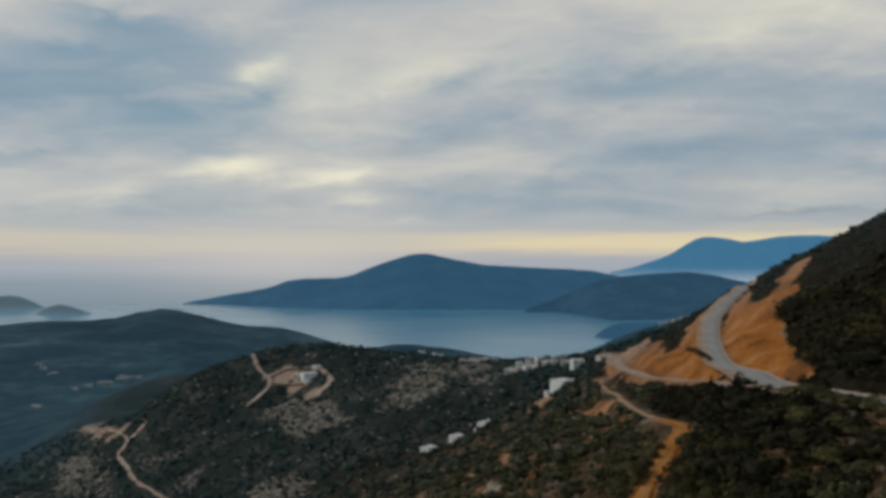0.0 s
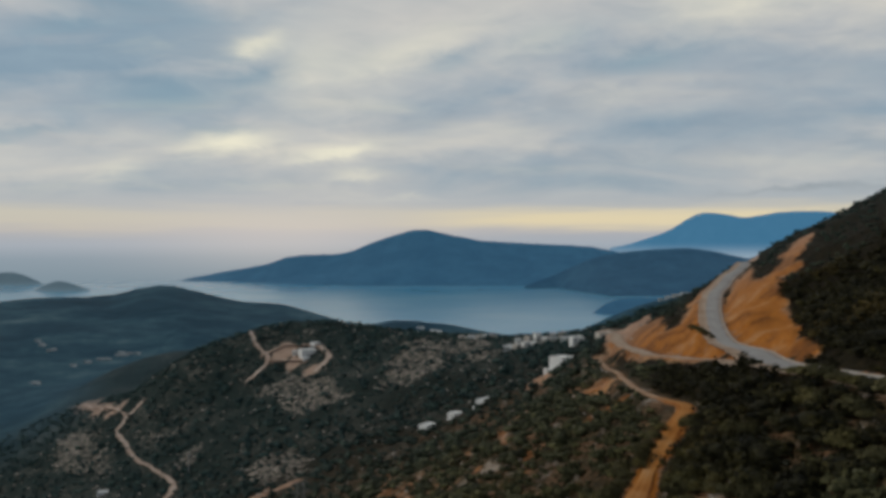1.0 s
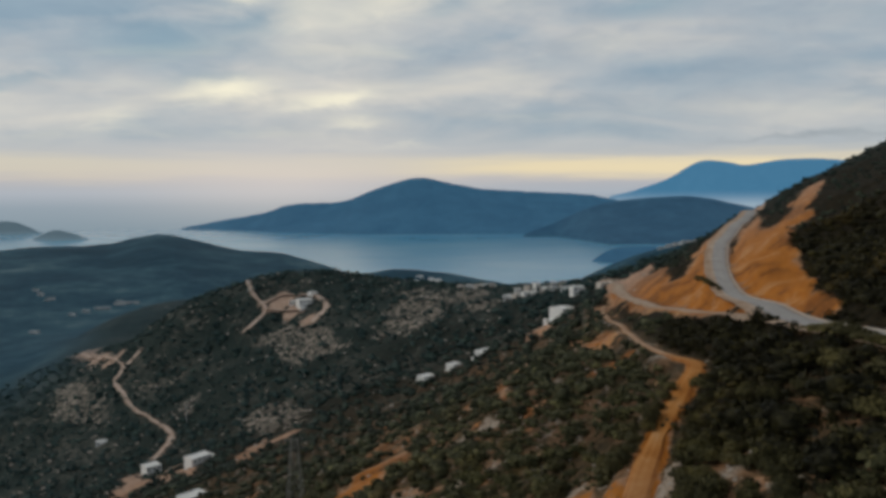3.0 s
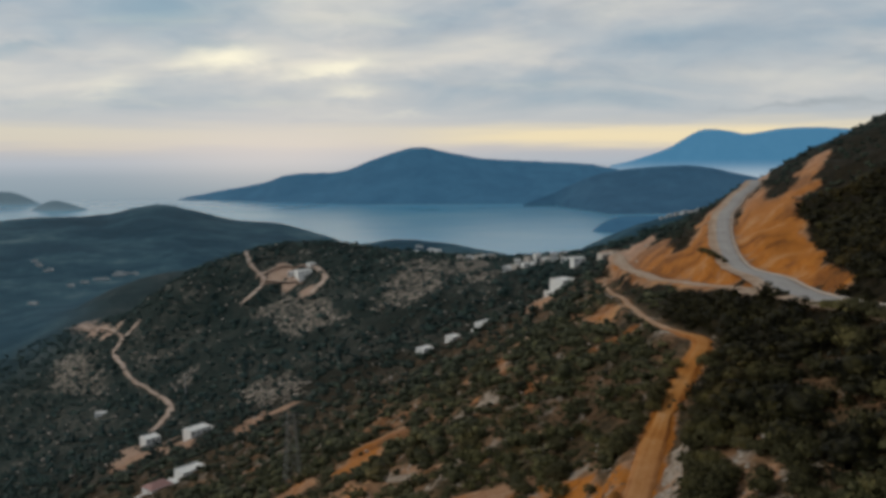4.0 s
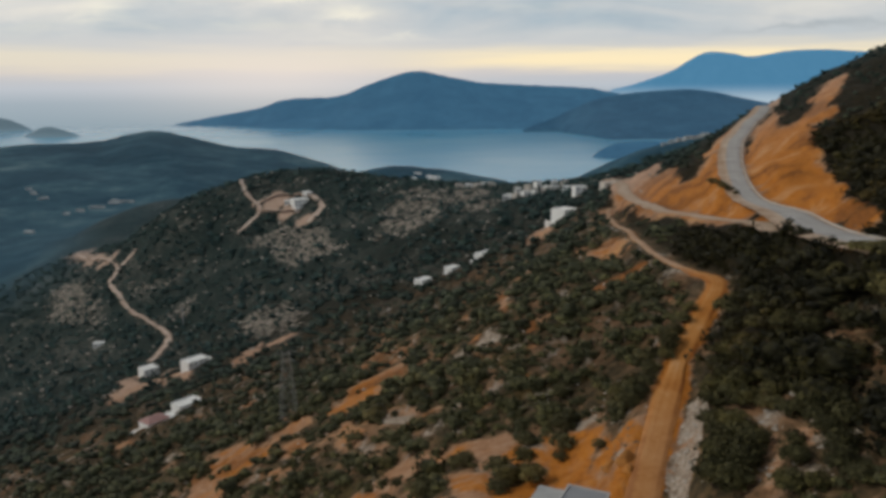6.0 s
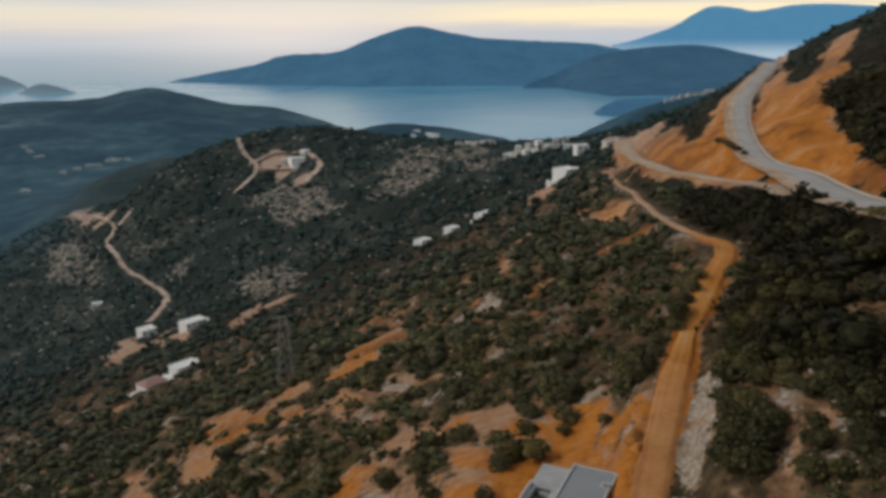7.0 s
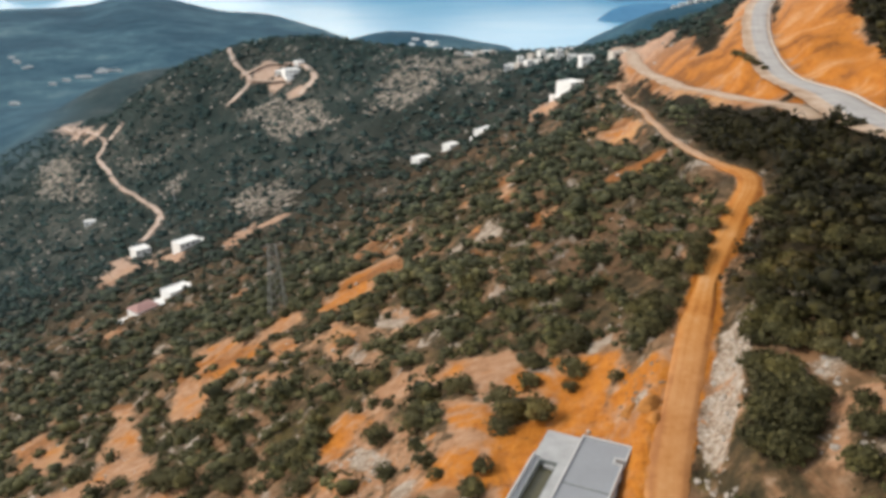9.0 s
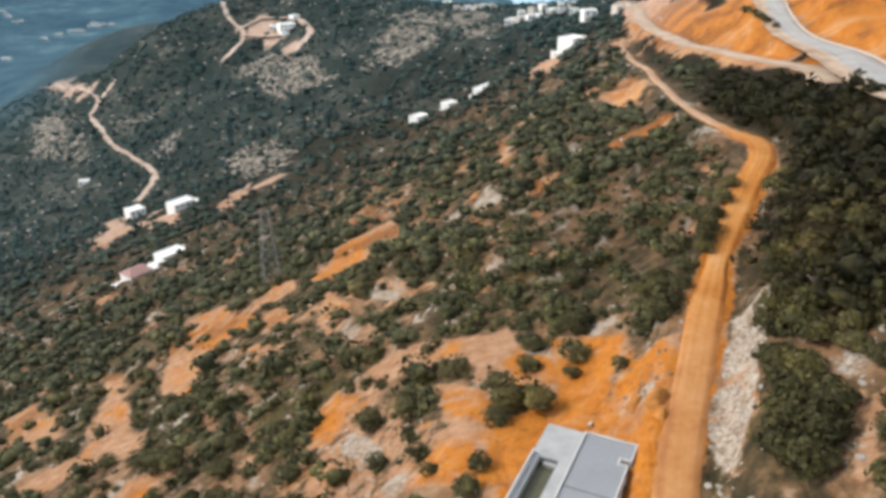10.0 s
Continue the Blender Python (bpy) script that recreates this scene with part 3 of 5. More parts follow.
    earth = n.mix(n.math("MULTIPLY", n.math("MULTIPLY", n.step(furrow, 0.54, 0.70), 0.6), close), earth, (0.50, 0.32, 0.20, 1))
    earth = n.mix(n.math("MULTIPLY", n.math("MULTIPLY", n.step(furrow, 0.44, 0.34), 0.6), close), earth, (0.20, 0.075, 0.022, 1))
    earth = n.mix(n.math("MULTIPLY", n.step(clod, 0.54, 0.68), 0.65), earth, (0.15, 0.062, 0.020, 1))
    hillward = n.step(dist, 250, 290)
    earth = n.mix(n.math("MULTIPLY", n.math("MULTIPLY", n.step(gully, 0.51, 0.41), 0.85), hillward), earth, n.mix(n.step(clod, 0.4, 0.6), (0.26, 0.095, 0.020, 1), (0.14, 0.052, 0.014, 1)))
    earth = n.mix(n.math("MULTIPLY", n.math("MULTIPLY", n.step(gully, 0.54, 0.64), 0.75), hillward), earth, n.mix(n.step(clod, 0.4, 0.6), (0.54, 0.31, 0.155, 1), (0.45, 0.22, 0.085, 1)))
    # the earth turns paler and pinker with distance
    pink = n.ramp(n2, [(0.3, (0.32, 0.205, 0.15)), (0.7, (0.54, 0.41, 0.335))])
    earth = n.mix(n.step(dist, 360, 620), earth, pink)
    edge = n.math("ADD", soil, n.math("MULTIPLY", n.math("SUBTRACT", n.noise(p, 0.30, 8, 0.74), 0.5), 2.0))
    col = n.mix(n.step(edge, 0.32, 0.68), floor, earth)
    vor = n("TexVoronoi", {"feature": "DISTANCE_TO_EDGE"}, Vector=p, Scale=1.3, Randomness=1.0).outputs["Distance"]
    stone = n.ramp(n.math("ADD", n.math("MULTIPLY", n3, 0.6), n.math("MULTIPLY", n2, 0.4)), [(0.34, (0.13, 0.085, 0.055)), (0.46, (0.28, 0.215, 0.165)), (0.55, (0.43, 0.37, 0.315)), (0.68, (0.57, 0.52, 0.465))])
    stone = n.mix(n.math("MULTIPLY", n.step(vor, 0.12, 0.02), 0.4), stone, (0.12, 0.09, 0.06, 1))
    redge = n.math("ADD", rock, n.math("MULTIPLY", n.math("SUBTRACT", n.noise(p, 0.20, 8, 0.78), 0.5), 2.4))
    warped = n("VectorMath", {"operation": "ADD"}, i0=p, i1=n("VectorMath", {"operation": "MULTIPLY"}, i0=n.noise(p, 0.06, 4, 0.6, 0.0, 1), i1=(20, 20, 20)).outputs[0]).outputs[0]
    net = n("TexVoronoi", {"feature": "DISTANCE_TO_EDGE"}, Vector=warped, Scale=0.15, Randomness=1.0).outputs["Distance"]
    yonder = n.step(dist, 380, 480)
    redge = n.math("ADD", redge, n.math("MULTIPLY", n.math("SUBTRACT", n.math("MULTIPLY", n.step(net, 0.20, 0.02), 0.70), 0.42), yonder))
    # the stone turns greyer with distance
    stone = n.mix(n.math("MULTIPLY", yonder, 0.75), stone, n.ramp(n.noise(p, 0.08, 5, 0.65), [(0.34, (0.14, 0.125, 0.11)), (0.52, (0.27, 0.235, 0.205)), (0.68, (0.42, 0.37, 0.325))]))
    col = n.mix(n.step(redge, 0.50, 0.82), col, stone)
    # open woodland and fields on the distant slopes, as one texture blued for haze
    hazy_wood = n.ramp(n.math("ADD", n.math("MULTIPLY", n.noise(p, 0.0045, 6, 0.6, 0.4), 0.6), n.math("MULTIPLY", n.noise(p, 0.022, 8, 0.7), 0.4)), [(0.36, (0.008, 0.042, 0.072)), (0.47, (0.017, 0.066, 0.106)), (0.56, (0.042, 0.106, 0.146)), (0.68, (0.14, 0.21, 0.24))])
    col = n.mix(far, col, hazy_wood)
    bump = n.math("ADD", n.math("MULTIPLY", n2, 0.6), n.math("MULTIPLY", n3, 0.4))
    finish(n, col, 0.92, bump, 0.9, 0.8, spec=0.15)
    return m


def make_road(name, stops, scale, rough):
    m, n = material(name)
    p = n("NewGeometry").outputs["Position"]
    rut = n("Attribute", {"attribute_name": "across"}).outputs["Fac"]
    a, b = n.noise(p, scale * 0.12, 5, 0.6), n.noise(p, scale, 5, 0.6)
    k = n.math("ADD", n.math("MULTIPLY", a, 0.75), n.math("MULTIPLY", b, 0.25))
    pale = n("Attribute", {"attribute_name": "pale"}).outputs["Fac"]
    wheel = n.math("ABSOLUTE", n.math("SUBTRACT", n.math("ABSOLUTE", rut), 0.45))
    k = n.math("ADD", k, n.math("MULTIPLY", n.step(wheel, 0.22, 0.05), 0.05))
    dusty = n.ramp(k, [(0.3, (0.30, 0.17, 0.09)), (0.7, (0.50, 0.34, 0.235))])
    # long streaks left by wheels and water
    along = n("Attribute", {"attribute_name": "along"}).outputs["Fac"]
    lane = n.noise(n("CombineXYZ", X=n.math("MULTIPLY", rut, 3.6), Y=n.math("MULTIPLY", along, 0.025), Z=n.math("MULTIPLY", b, 0.25)).outputs[0], 1.0, 4, 0.6)
    k = n.math("ADD", k, n.math("MULTIPLY", n.math("SUBTRACT", lane, 0.5), 0.5))
    k = n.math("ADD", k, n.math("MULTIPLY", n.math("SUBTRACT", 0.42, n.math("ABSOLUTE", rut)), 0.16))
    finish(n, n.mix(pale, n.ramp(k, stops), dusty), rough, b, 0.4, 0.08)
    return m


def make_leaf(name, dark, mid, light, brown=0.5, beyond=None, cools=(200, 640)):
    m, n = material(name)
    g = n("NewGeometry")
    p = g.outputs["Position"]
    r = n.math("ADD", n.math("MULTIPLY", g.outputs["Random Per Island"], 0.75), n.math("MULTIPLY", n("ObjectInfo").outputs["Random"], 0.25))
    a = n.noise(p, 0.05, 4, 0.6)
    b = n.noise(p, 2.0, 3, 0.6)
    k = n.math("ADD", n.math("ADD", n.math("MULTIPLY", r, 0.45), n.math("MULTIPLY", a, 0.35)), n.math("MULTIPLY", b, 0.25))
    col = n.ramp(k, [(0.20, dark), (0.48, mid), (0.82, light)])
    # some thickets have turned brown and yellow
    turn = n.step(n.noise(p, 0.022, 5, 0.7), 0.52, 0.66)
    col = n.mix(n.math("MULTIPLY", turn, brown), col, n.ramp(k, [(0.25, (0.030, 0.022, 0.006)), (0.8, (0.12, 0.085, 0.022))]))
    # distance haze is painted in: leaves turn teal and blue farther off
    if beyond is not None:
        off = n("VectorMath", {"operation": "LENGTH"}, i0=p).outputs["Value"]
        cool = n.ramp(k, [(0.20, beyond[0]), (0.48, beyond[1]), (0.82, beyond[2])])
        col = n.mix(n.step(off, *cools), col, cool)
    # each few metres another plant: olive, grey-brown or deep green
    kind = n.noise(p, 0.17, 3, 0.7)
    col = n.mix(n.math("MULTIPLY", n.step(kind, 0.50, 0.60), 0.7), col, n.mix(1.0, col, (1.85, 1.72, 1.40, 1), "MULTIPLY"))
    col = n.mix(n.math("MULTIPLY", n.step(kind, 0.46, 0.36), 0.75), col, n.mix(1.0, col, (0.66, 0.67, 0.62, 1), "MULTIPLY"))
    finish(n, col, 0.75, spec=0.2)
    return m


def make_water():
    m, n = material("sea_water")
    p = n("NewGeometry").outputs["Position"]
    a = n.noise(n("Mapping", Vector=p, Scale=(0.02, 0.05, 1)).outputs[0], 1.0, 8, 0.65)
    big = n.noise(p, 0.0012, 4, 0.5)
    col = n.ramp(big, [(0.35, (0.07, 0.30, 0.50)), (0.7, (0.18, 0.42, 0.58))])
    b = n("BsdfPrincipled", Base_Color=col, Roughness=0.20, IOR=1.33)
    bm = n("Bump", Height=a, Strength=0.06, Distance=1.0)
    n.tree.links.new(bm.outputs[0], b.inputs["Normal"])
    # the sheet thins out into the bright haze at its far rim
    d = n("VectorMath", {"operation": "LENGTH"}, i0=p).outputs["Value"]
    gone = n.step(d, 4050, 4850)
    mixed = n("MixShader", i0=gone, i1=b.outputs[0], i2=n("BsdfTransparent").outputs[0])
    n("OutputMaterial", Surface=mixed.outputs[0])
    return m


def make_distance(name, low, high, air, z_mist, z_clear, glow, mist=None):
    """Hills so far off that they are a backdrop: haze painted as blue glow over blued woods, mist glow at their foot.
    """
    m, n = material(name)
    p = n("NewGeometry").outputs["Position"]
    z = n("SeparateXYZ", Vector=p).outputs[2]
    hazy_wood = n.ramp(n.noise(p, 0.006, 9, 0.74, 0.3), [(0.38, low), (0.64, high)])
    b = n("BsdfPrincipled", Base_Color=hazy_wood, Roughness=0.95)
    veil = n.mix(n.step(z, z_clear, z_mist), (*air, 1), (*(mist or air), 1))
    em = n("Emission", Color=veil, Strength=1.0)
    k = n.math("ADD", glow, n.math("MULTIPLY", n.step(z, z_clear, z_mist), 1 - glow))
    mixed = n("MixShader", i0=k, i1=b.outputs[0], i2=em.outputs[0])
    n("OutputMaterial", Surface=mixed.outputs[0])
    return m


GROUND = make_ground()
TAR = make_road("worn_asphalt", [(0.3, (0.25, 0.24, 0.235)), (0.5, (0.34, 0.33, 0.325)), (0.7, (0.42, 0.41, 0.40))], 1.5, 0.85)
CHIP = make_road("pale_gravel", [(0.3, (0.28, 0.18, 0.115)), (0.5, (0.42, 0.31, 0.23)), (0.7, (0.52, 0.43, 0.35))], 1.5, 0.95)
DIRT = make_road("driven_red_earth", [(0.32, (0.30, 0.096, 0.015)), (0.46, (0.44, 0.17, 0.033)), (0.60, (0.51, 0.228, 0.064)), (0.76, (0.56, 0.31, 0.145))], 1.2, 0.95)
PATH = make_road("pale_earth_path", [(0.3, (0.32, 0.22, 0.17)), (0.5, (0.48, 0.365, 0.30)), (0.7, (0.60, 0.505, 0.44))], 0.5, 0.95)
HAZE_TEAL = ((0.007, 0.019, 0.021), (0.017, 0.043, 0.047), (0.062, 0.104, 0.102))
LEAF = make_leaf("scrub_leaf", (0.009, 0.010, 0.004), (0.040, 0.041, 0.016), (0.134, 0.126, 0.060), 0.65, HAZE_TEAL)
LEAF_DARK = make_leaf("dark_maquis_leaf", (0.004, 0.0038, 0.001), (0.0125, 0.0118, 0.0034), (0.044, 0.039, 0.011), 0.85, HAZE_TEAL, (450, 800))
LEAF_NEAR = make_leaf("olive_leaf", (0.014, 0.0137, 0.005), (0.054, 0.050, 0.020), (0.158, 0.144, 0.071), 0.40)
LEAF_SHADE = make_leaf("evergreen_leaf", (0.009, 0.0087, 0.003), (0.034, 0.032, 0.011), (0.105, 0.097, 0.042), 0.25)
BARK = plain("bark", (0.11, 0.085, 0.06), 0.9, 0.3, 4)
STONE = plain("limestone", (0.43, 0.385, 0.34), 0.9, 0.35, 0.9)
RAW_EARTH = plain("raw_dug_earth", (0.43, 0.18, 0.045), 0.95, 0.4, 0.9)
STAINED = plain("earth_stained_stone", (0.29, 0.18, 0.105), 0.95, 0.4, 1.2)
WATER = make_water()
# each far hill has its haze painted in as glow and blued colour
HAZE_NEAR = make_distance("peninsula_haze_woods", (0.004, 0.022, 0.040), (0.036, 0.096, 0.138), srgb(60, 108, 144), -60, -10, 0.46)
HAZE_MID = make_distance("coast_haze_woods", (0.004, 0.018, 0.032), (0.034, 0.082, 0.118), srgb(54, 97, 130), -60, -10, 0.40)
HAZE_FAR = make_distance("far_range_haze", (0.03, 0.07, 0.11), (0.08, 0.14, 0.20), srgb(78, 135, 174), 105, 215, 0.66, srgb(150, 168, 184))
HAZE_ISLE = make_distance("island_haze_woods", (0.04, 0.06, 0.07), (0.07, 0.10, 0.11), srgb(106, 130, 146), -30, 25, 0.45)
NEW_WHITE = plain("fresh_white_render", (0.50, 0.50, 0.50), 0.8, 0.14, 0.6)
WHITE = plain("white_plaster", (0.82, 0.82, 0.81), 0.8, 0.10, 0.35)
# plaster of the far buildings, distance haze mixed into the colour
HAZED = plain("hazed_pale_plaster", (0.58, 0.60, 0.61), 0.85, 0.25, 0.12)
CREAM = plain("cream_plaster", (0.62, 0.57, 0.52), 0.8, 0.15, 0.8)
SCREED = plain("grey_roof_screed", (0.27, 0.285, 0.31), 0.75, 0.08, 0.35)
PALE = plain("pale_concrete", (0.40, 0.41, 0.42), 0.8, 0.2, 0.5)
KERB = plain("kerb_concrete", (0.50, 0.46, 0.42), 0.85, 0.2, 1.0)
STEEL = plain("galvanised_steel", (0.24, 0.24, 0.23), 0.55, 0.2, 1.0, 0.6)
TILE = plain("red_roof_tile", (0.42, 0.25, 0.235), 0.8, 0.25, 1.2)
GLASS = plain("dark_window_glass", (0.03, 0.035, 0.04), 0.12, 0.2, 0.5)
POOL = plain("murky_pool", (0.10, 0.095, 0.055), 0.25, 0.25, 0.8)
# dark grey with the pool walls' shade painted in, also for the roof seam
SHADE_SEAM = plain("pool_shade_seam_grey", (0.20, 0.22, 0.22), 0.7, 0.2, 1.2)


# mesh building
def mesh_object(name, verts, faces, mat, parent=None, smooth_faces=False, label=""):
    me = bpy.data.meshes.new(name)
    me.from_pydata([tuple(v) for v in verts] if not isinstance(verts, np.ndarray) else verts.tolist(), [], faces if isinstance(faces, list) else faces.tolist())
    me.materials.append(mat)
    if smooth_faces:
        me.polygons.foreach_set("use_smooth", [True] * len(me.polygons))
    me.update()
    ob = new(name, me)
    if parent is not None:
        ob.parent = parent
    if label:
        ob["label"] = label
    return ob


def part(name, bm, mat, parent=None, label=""):
    me = bpy.data.meshes.new(name)
    bm.to_mesh(me)
    bm.free()
    me.materials.append(mat)
    ob = new(name, me)
    if parent is not None:
        ob.parent = parent
    if label:
        ob["label"] = label
    return ob


def grid_faces(rows, cols, wrap=False):
    r, c = np.meshgrid(np.arange(rows - 1), np.arange(cols if wrap else cols - 1), indexing="ij")
    a = (r * cols + c).ravel()
    b = (r * cols + (c + 1) % cols).ravel()
    return np.stack([a, b, b + cols, a + cols], 1)


def attribute(ob, name, values):
    ob.data.attributes.new(name, "FLOAT", "POINT").data.foreach_set("value", np.asarray(values, np.float32))


def land_masks(x, y):
    """Bare earth, bare rock, how raw the earth is, and dry grass, each 0 to 1."""
    near = (np.abs(x) < 480) & (y > 70) & (y < 1000)
    soil, rock, raw, dry = np.zeros(x.shape), np.zeros(x.shape), np.zeros(x.shape), np.zeros(x.shape)
    xs, ys = x[near], y[near]
    wob = (fbm(xs, ys, 14, 4, 21) - 0.5)
    s, rw, k, g = np.zeros(xs.shape), np.zeros(xs.shape), np.zeros(xs.shape), np.zeros(xs.shape)
    def area(poly, edge, ragged):
        """1 inside the outline, fading over an edge that grows with the distance."""
        (ax, ay), (bx, by) = np.min(poly, axis=0), np.max(poly, axis=0)
        out, soft = np.zeros(xs.shape), edge * math.hypot((ax + bx) / 2, (ay + by) / 2)
        m = (xs > ax - 3 * soft) & (xs < bx + 3 * soft) & (ys > ay - 3 * soft) & (ys < by + 3 * soft)
        if m.any():
            out[m] = smooth(inside(xs[m], ys[m], poly) + wob[m] * ragged * soft, -soft, soft)
        return out

    for poly, fresh in EARTH:
        m = area(poly, 0.012, 3.2)
        s, rw = np.maximum(s, m), np.maximum(rw, m * fresh)
    for poly, much in zip(LOOSE_EARTH, (0.60, 0.18, 0.30)):
        m = area(poly, 0.03, 2.6) * much
        s, rw = np.maximum(s, m), np.maximum(rw, m * 0.4)
    # small openings strewn through the scrub
    gaps = smooth(fbm(xs, ys * 0.8, 11, 4, 41), 0.60, 0.68) * smooth(ys, 165, 200) * (1 - smooth(np.hypot(xs, ys), 330, 470)) * (1 - smooth(xs - 0.24 * ys, -8, 2)) * (1 - smooth(-xs, 32, 62))
    s, rw = np.maximum(s, gaps * 0.55), np.maximum(rw, gaps * 0.2)
    for path, half, fresh in ((TRACK, 2.3, 0.85), (GRAVEL, 6.0, 0.5), (ASPHALT, 5, 0.3), (LEFT_TRACK, 2.6, 0), (LEFT_SPUR, 2.6, 0), (KNOLL_TRACK, 2.6, 0), (KNOLL_LOOP, 3.6, 0), (KNOLL_SPUR, 3.8, 0)):
        d, _ = path_distance(xs, ys, path)
        if path is TRACK:
            d = d * (1 + 0.7 * smooth(ys, 188, 204))
        m = smooth(half * 1.5 - d + wob * half * (0.5 if fresh == 0 else 1.4), 0, half)
        s, rw = np.maximum(s, m * (0.62 if fresh == 0 else 1.0)), np.maximum(rw, m * fresh)
    for bx, by, br in BARE:
        d = np.hypot(xs - bx, (ys - by) * 0.75)
        m = smooth(br - d + wob * br * 1.6, -0.3 * br, 0.5 * br) * 0.95
        s, rw = np.maximum(s, m), np.maximum(rw, m * 0.38)
    for poly in OUTCROPS:
        k = np.maximum(k, area(poly, 0.012 if poly[0][1] > 400 else 0.008, 2.6) * (0.62 if poly[0][1] > 400 else 0.85))
    for bx, by, br in ROCKY:
        d = np.hypot(xs - bx, (ys - by) * 0.8)
        k = np.maximum(k, smooth(br * 1.2 - d + wob * br * 0.8, 0, br) * (0.55 if br > 14 else 0.8))
    d, _ = path_distance(xs, ys, STONE_BAND)
    k = np.maximum(k, smooth(2.4 - d + wob * 4, 0, 1.4) * 0.85)
    d, _ = path_distance(xs, ys, GULLY)
    k = np.maximum(k, smooth(4.5 - d, 0, 3) * 0.35)
    for bx, by, br in GRASSY:
        g = np.maximum(g, smooth(br * 1.2 - np.hypot(xs - bx, (ys - by) * 0.7) + wob * br, 0, br))
    soil[near], rock[near], raw[near], dry[near] = s, k, rw, g
    return soil, rock, raw, dry


def build_ground():
    r = np.concatenate([np.linspace(0.05, 6, 5)[:-1], np.geomspace(6, 90, 50)[:-1], np.geomspace(90, 320, 230)[:-1], np.geomspace(320, 1000, 165)[:-1], np.geomspace(1000, 3800, 70)[:-1], np.geomspace(3800, 4880, 12)])
    b = np.radians(np.concatenate([np.arange(-180, -38, 6), np.arange(-38, 38, 0.22), np.arange(38, 180, 6)]))
    rr, bb = np.meshgrid(r, b, indexing="ij")
    x, y = (rr * np.sin(bb)).ravel(), (rr * np.cos(bb)).ravel()
    z = height(x, y)
    verts = np.stack([x, y, z], 1)
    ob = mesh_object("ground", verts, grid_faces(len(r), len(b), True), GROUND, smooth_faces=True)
    soil, rock, raw, dry = land_masks(x, y)
    attribute(ob, "raw", raw)
    attribute(ob, "dry", dry)
    attribute(ob, "soil", soil)
    attribute(ob, "rock", rock)
    # far blends in the haze-blue colour, less on the near side of the valley ridge
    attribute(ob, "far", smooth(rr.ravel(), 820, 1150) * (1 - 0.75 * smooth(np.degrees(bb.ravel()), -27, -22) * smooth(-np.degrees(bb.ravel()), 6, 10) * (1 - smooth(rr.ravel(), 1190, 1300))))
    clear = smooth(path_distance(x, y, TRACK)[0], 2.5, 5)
    # where the floor is darkened: under the dense scrub and far off
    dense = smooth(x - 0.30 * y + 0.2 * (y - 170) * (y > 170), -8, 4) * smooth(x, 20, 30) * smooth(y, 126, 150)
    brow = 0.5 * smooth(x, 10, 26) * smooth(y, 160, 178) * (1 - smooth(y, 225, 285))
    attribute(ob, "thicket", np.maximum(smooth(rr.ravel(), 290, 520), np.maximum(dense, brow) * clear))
    return tagged(ob, "scrub-covered hillside of red earth and limestone falling to a bay", "hillside", kind="structure")


def build_sea():
    r = np.geomspace(300, 4880, 60)
    b = np.radians(np.arange(-180, 180, 3))
    rr, bb = np.meshgrid(r, b, indexing="ij")
    verts = np.stack([(rr * np.sin(bb)).ravel(), (rr * np.cos(bb)).ravel(), np.zeros(rr.size)], 1)
    ob = mesh_object("water", verts, grid_faces(len(r), len(b), True), WATER)
    return tagged(ob, "calm blue-grey sea filling a wide bay under haze", "sea", kind="structure")


def ribbon(name, path, prof, half, mat, lift, label, cols=9, crown=0.06, ragged=0.0, taper=None):
    tang = np.gradient(path, axis=0)
    tang /= np.linalg.norm(tang, axis=1)[:, None]
    side = np.stack([tang[:, 1], -tang[:, 0]], 1)
    c = np.linspace(-1, 1, cols)
    verts, across = [], []
    for k in range(len(path)):
        for cc in c:
            hw = half if taper is None else half * taper[k]
            w = hw * (1 + ragged * (float(vnoise(path[k, 0] * 1.0, path[k, 1] + cc * 90, 3.5, 5)) - 0.5)) if abs(cc) == 1 else hw
            q = path[k] + side[k] * cc * w
            drop = -0.22 if abs(cc) == 1 else crown * (1 - cc * cc)
            verts.append((q[0], q[1], prof[k] + lift + drop))
            across.append(cc)
    ob = mesh_object(name, np.array(verts), grid_faces(len(path), cols), mat, smooth_faces=True)
    attribute(ob, "across", across)
    attribute(ob, "along", np.repeat(np.cumsum(np.r_[0, np.linalg.norm(np.diff(path, axis=0), axis=1)]), cols))
    attribute(ob, "pale", np.repeat(np.zeros(len(path)) if mat is not DIRT else np.maximum(smooth(path[:, 1], 188, 215), 0.28 * (1 - smooth(path[:, 1], 126, 152))), cols))
    return tagged(ob, label, "road", kind="structure")


build_ground()
build_sea()
ALONG = np.gradient(ASPHALT, axis=0) / np.linalg.norm(np.gradient(ASPHALT, axis=0), axis=1)[:, None]
UPHILL = ALONG[:, ::-1] * np.array([1, -1])
ribbon("road_shoulder", ASPHALT - UPHILL * 0.8, PROFILES[0], 4.9, CHIP, 0.0, "pale gravel shoulders along the asphalt hill road", ragged=0.15, taper=1 + 0.3 * (1 - smooth(ASPHALT[:, 1], 215, 260)))
ribbon("road_asphalt", ASPHALT, PROFILES[0], 3.05, TAR, 0.10, "worn grey asphalt road curving up round the hill", taper=1 + 0.35 * (1 - smooth(ASPHALT[:, 1], 215, 262)))
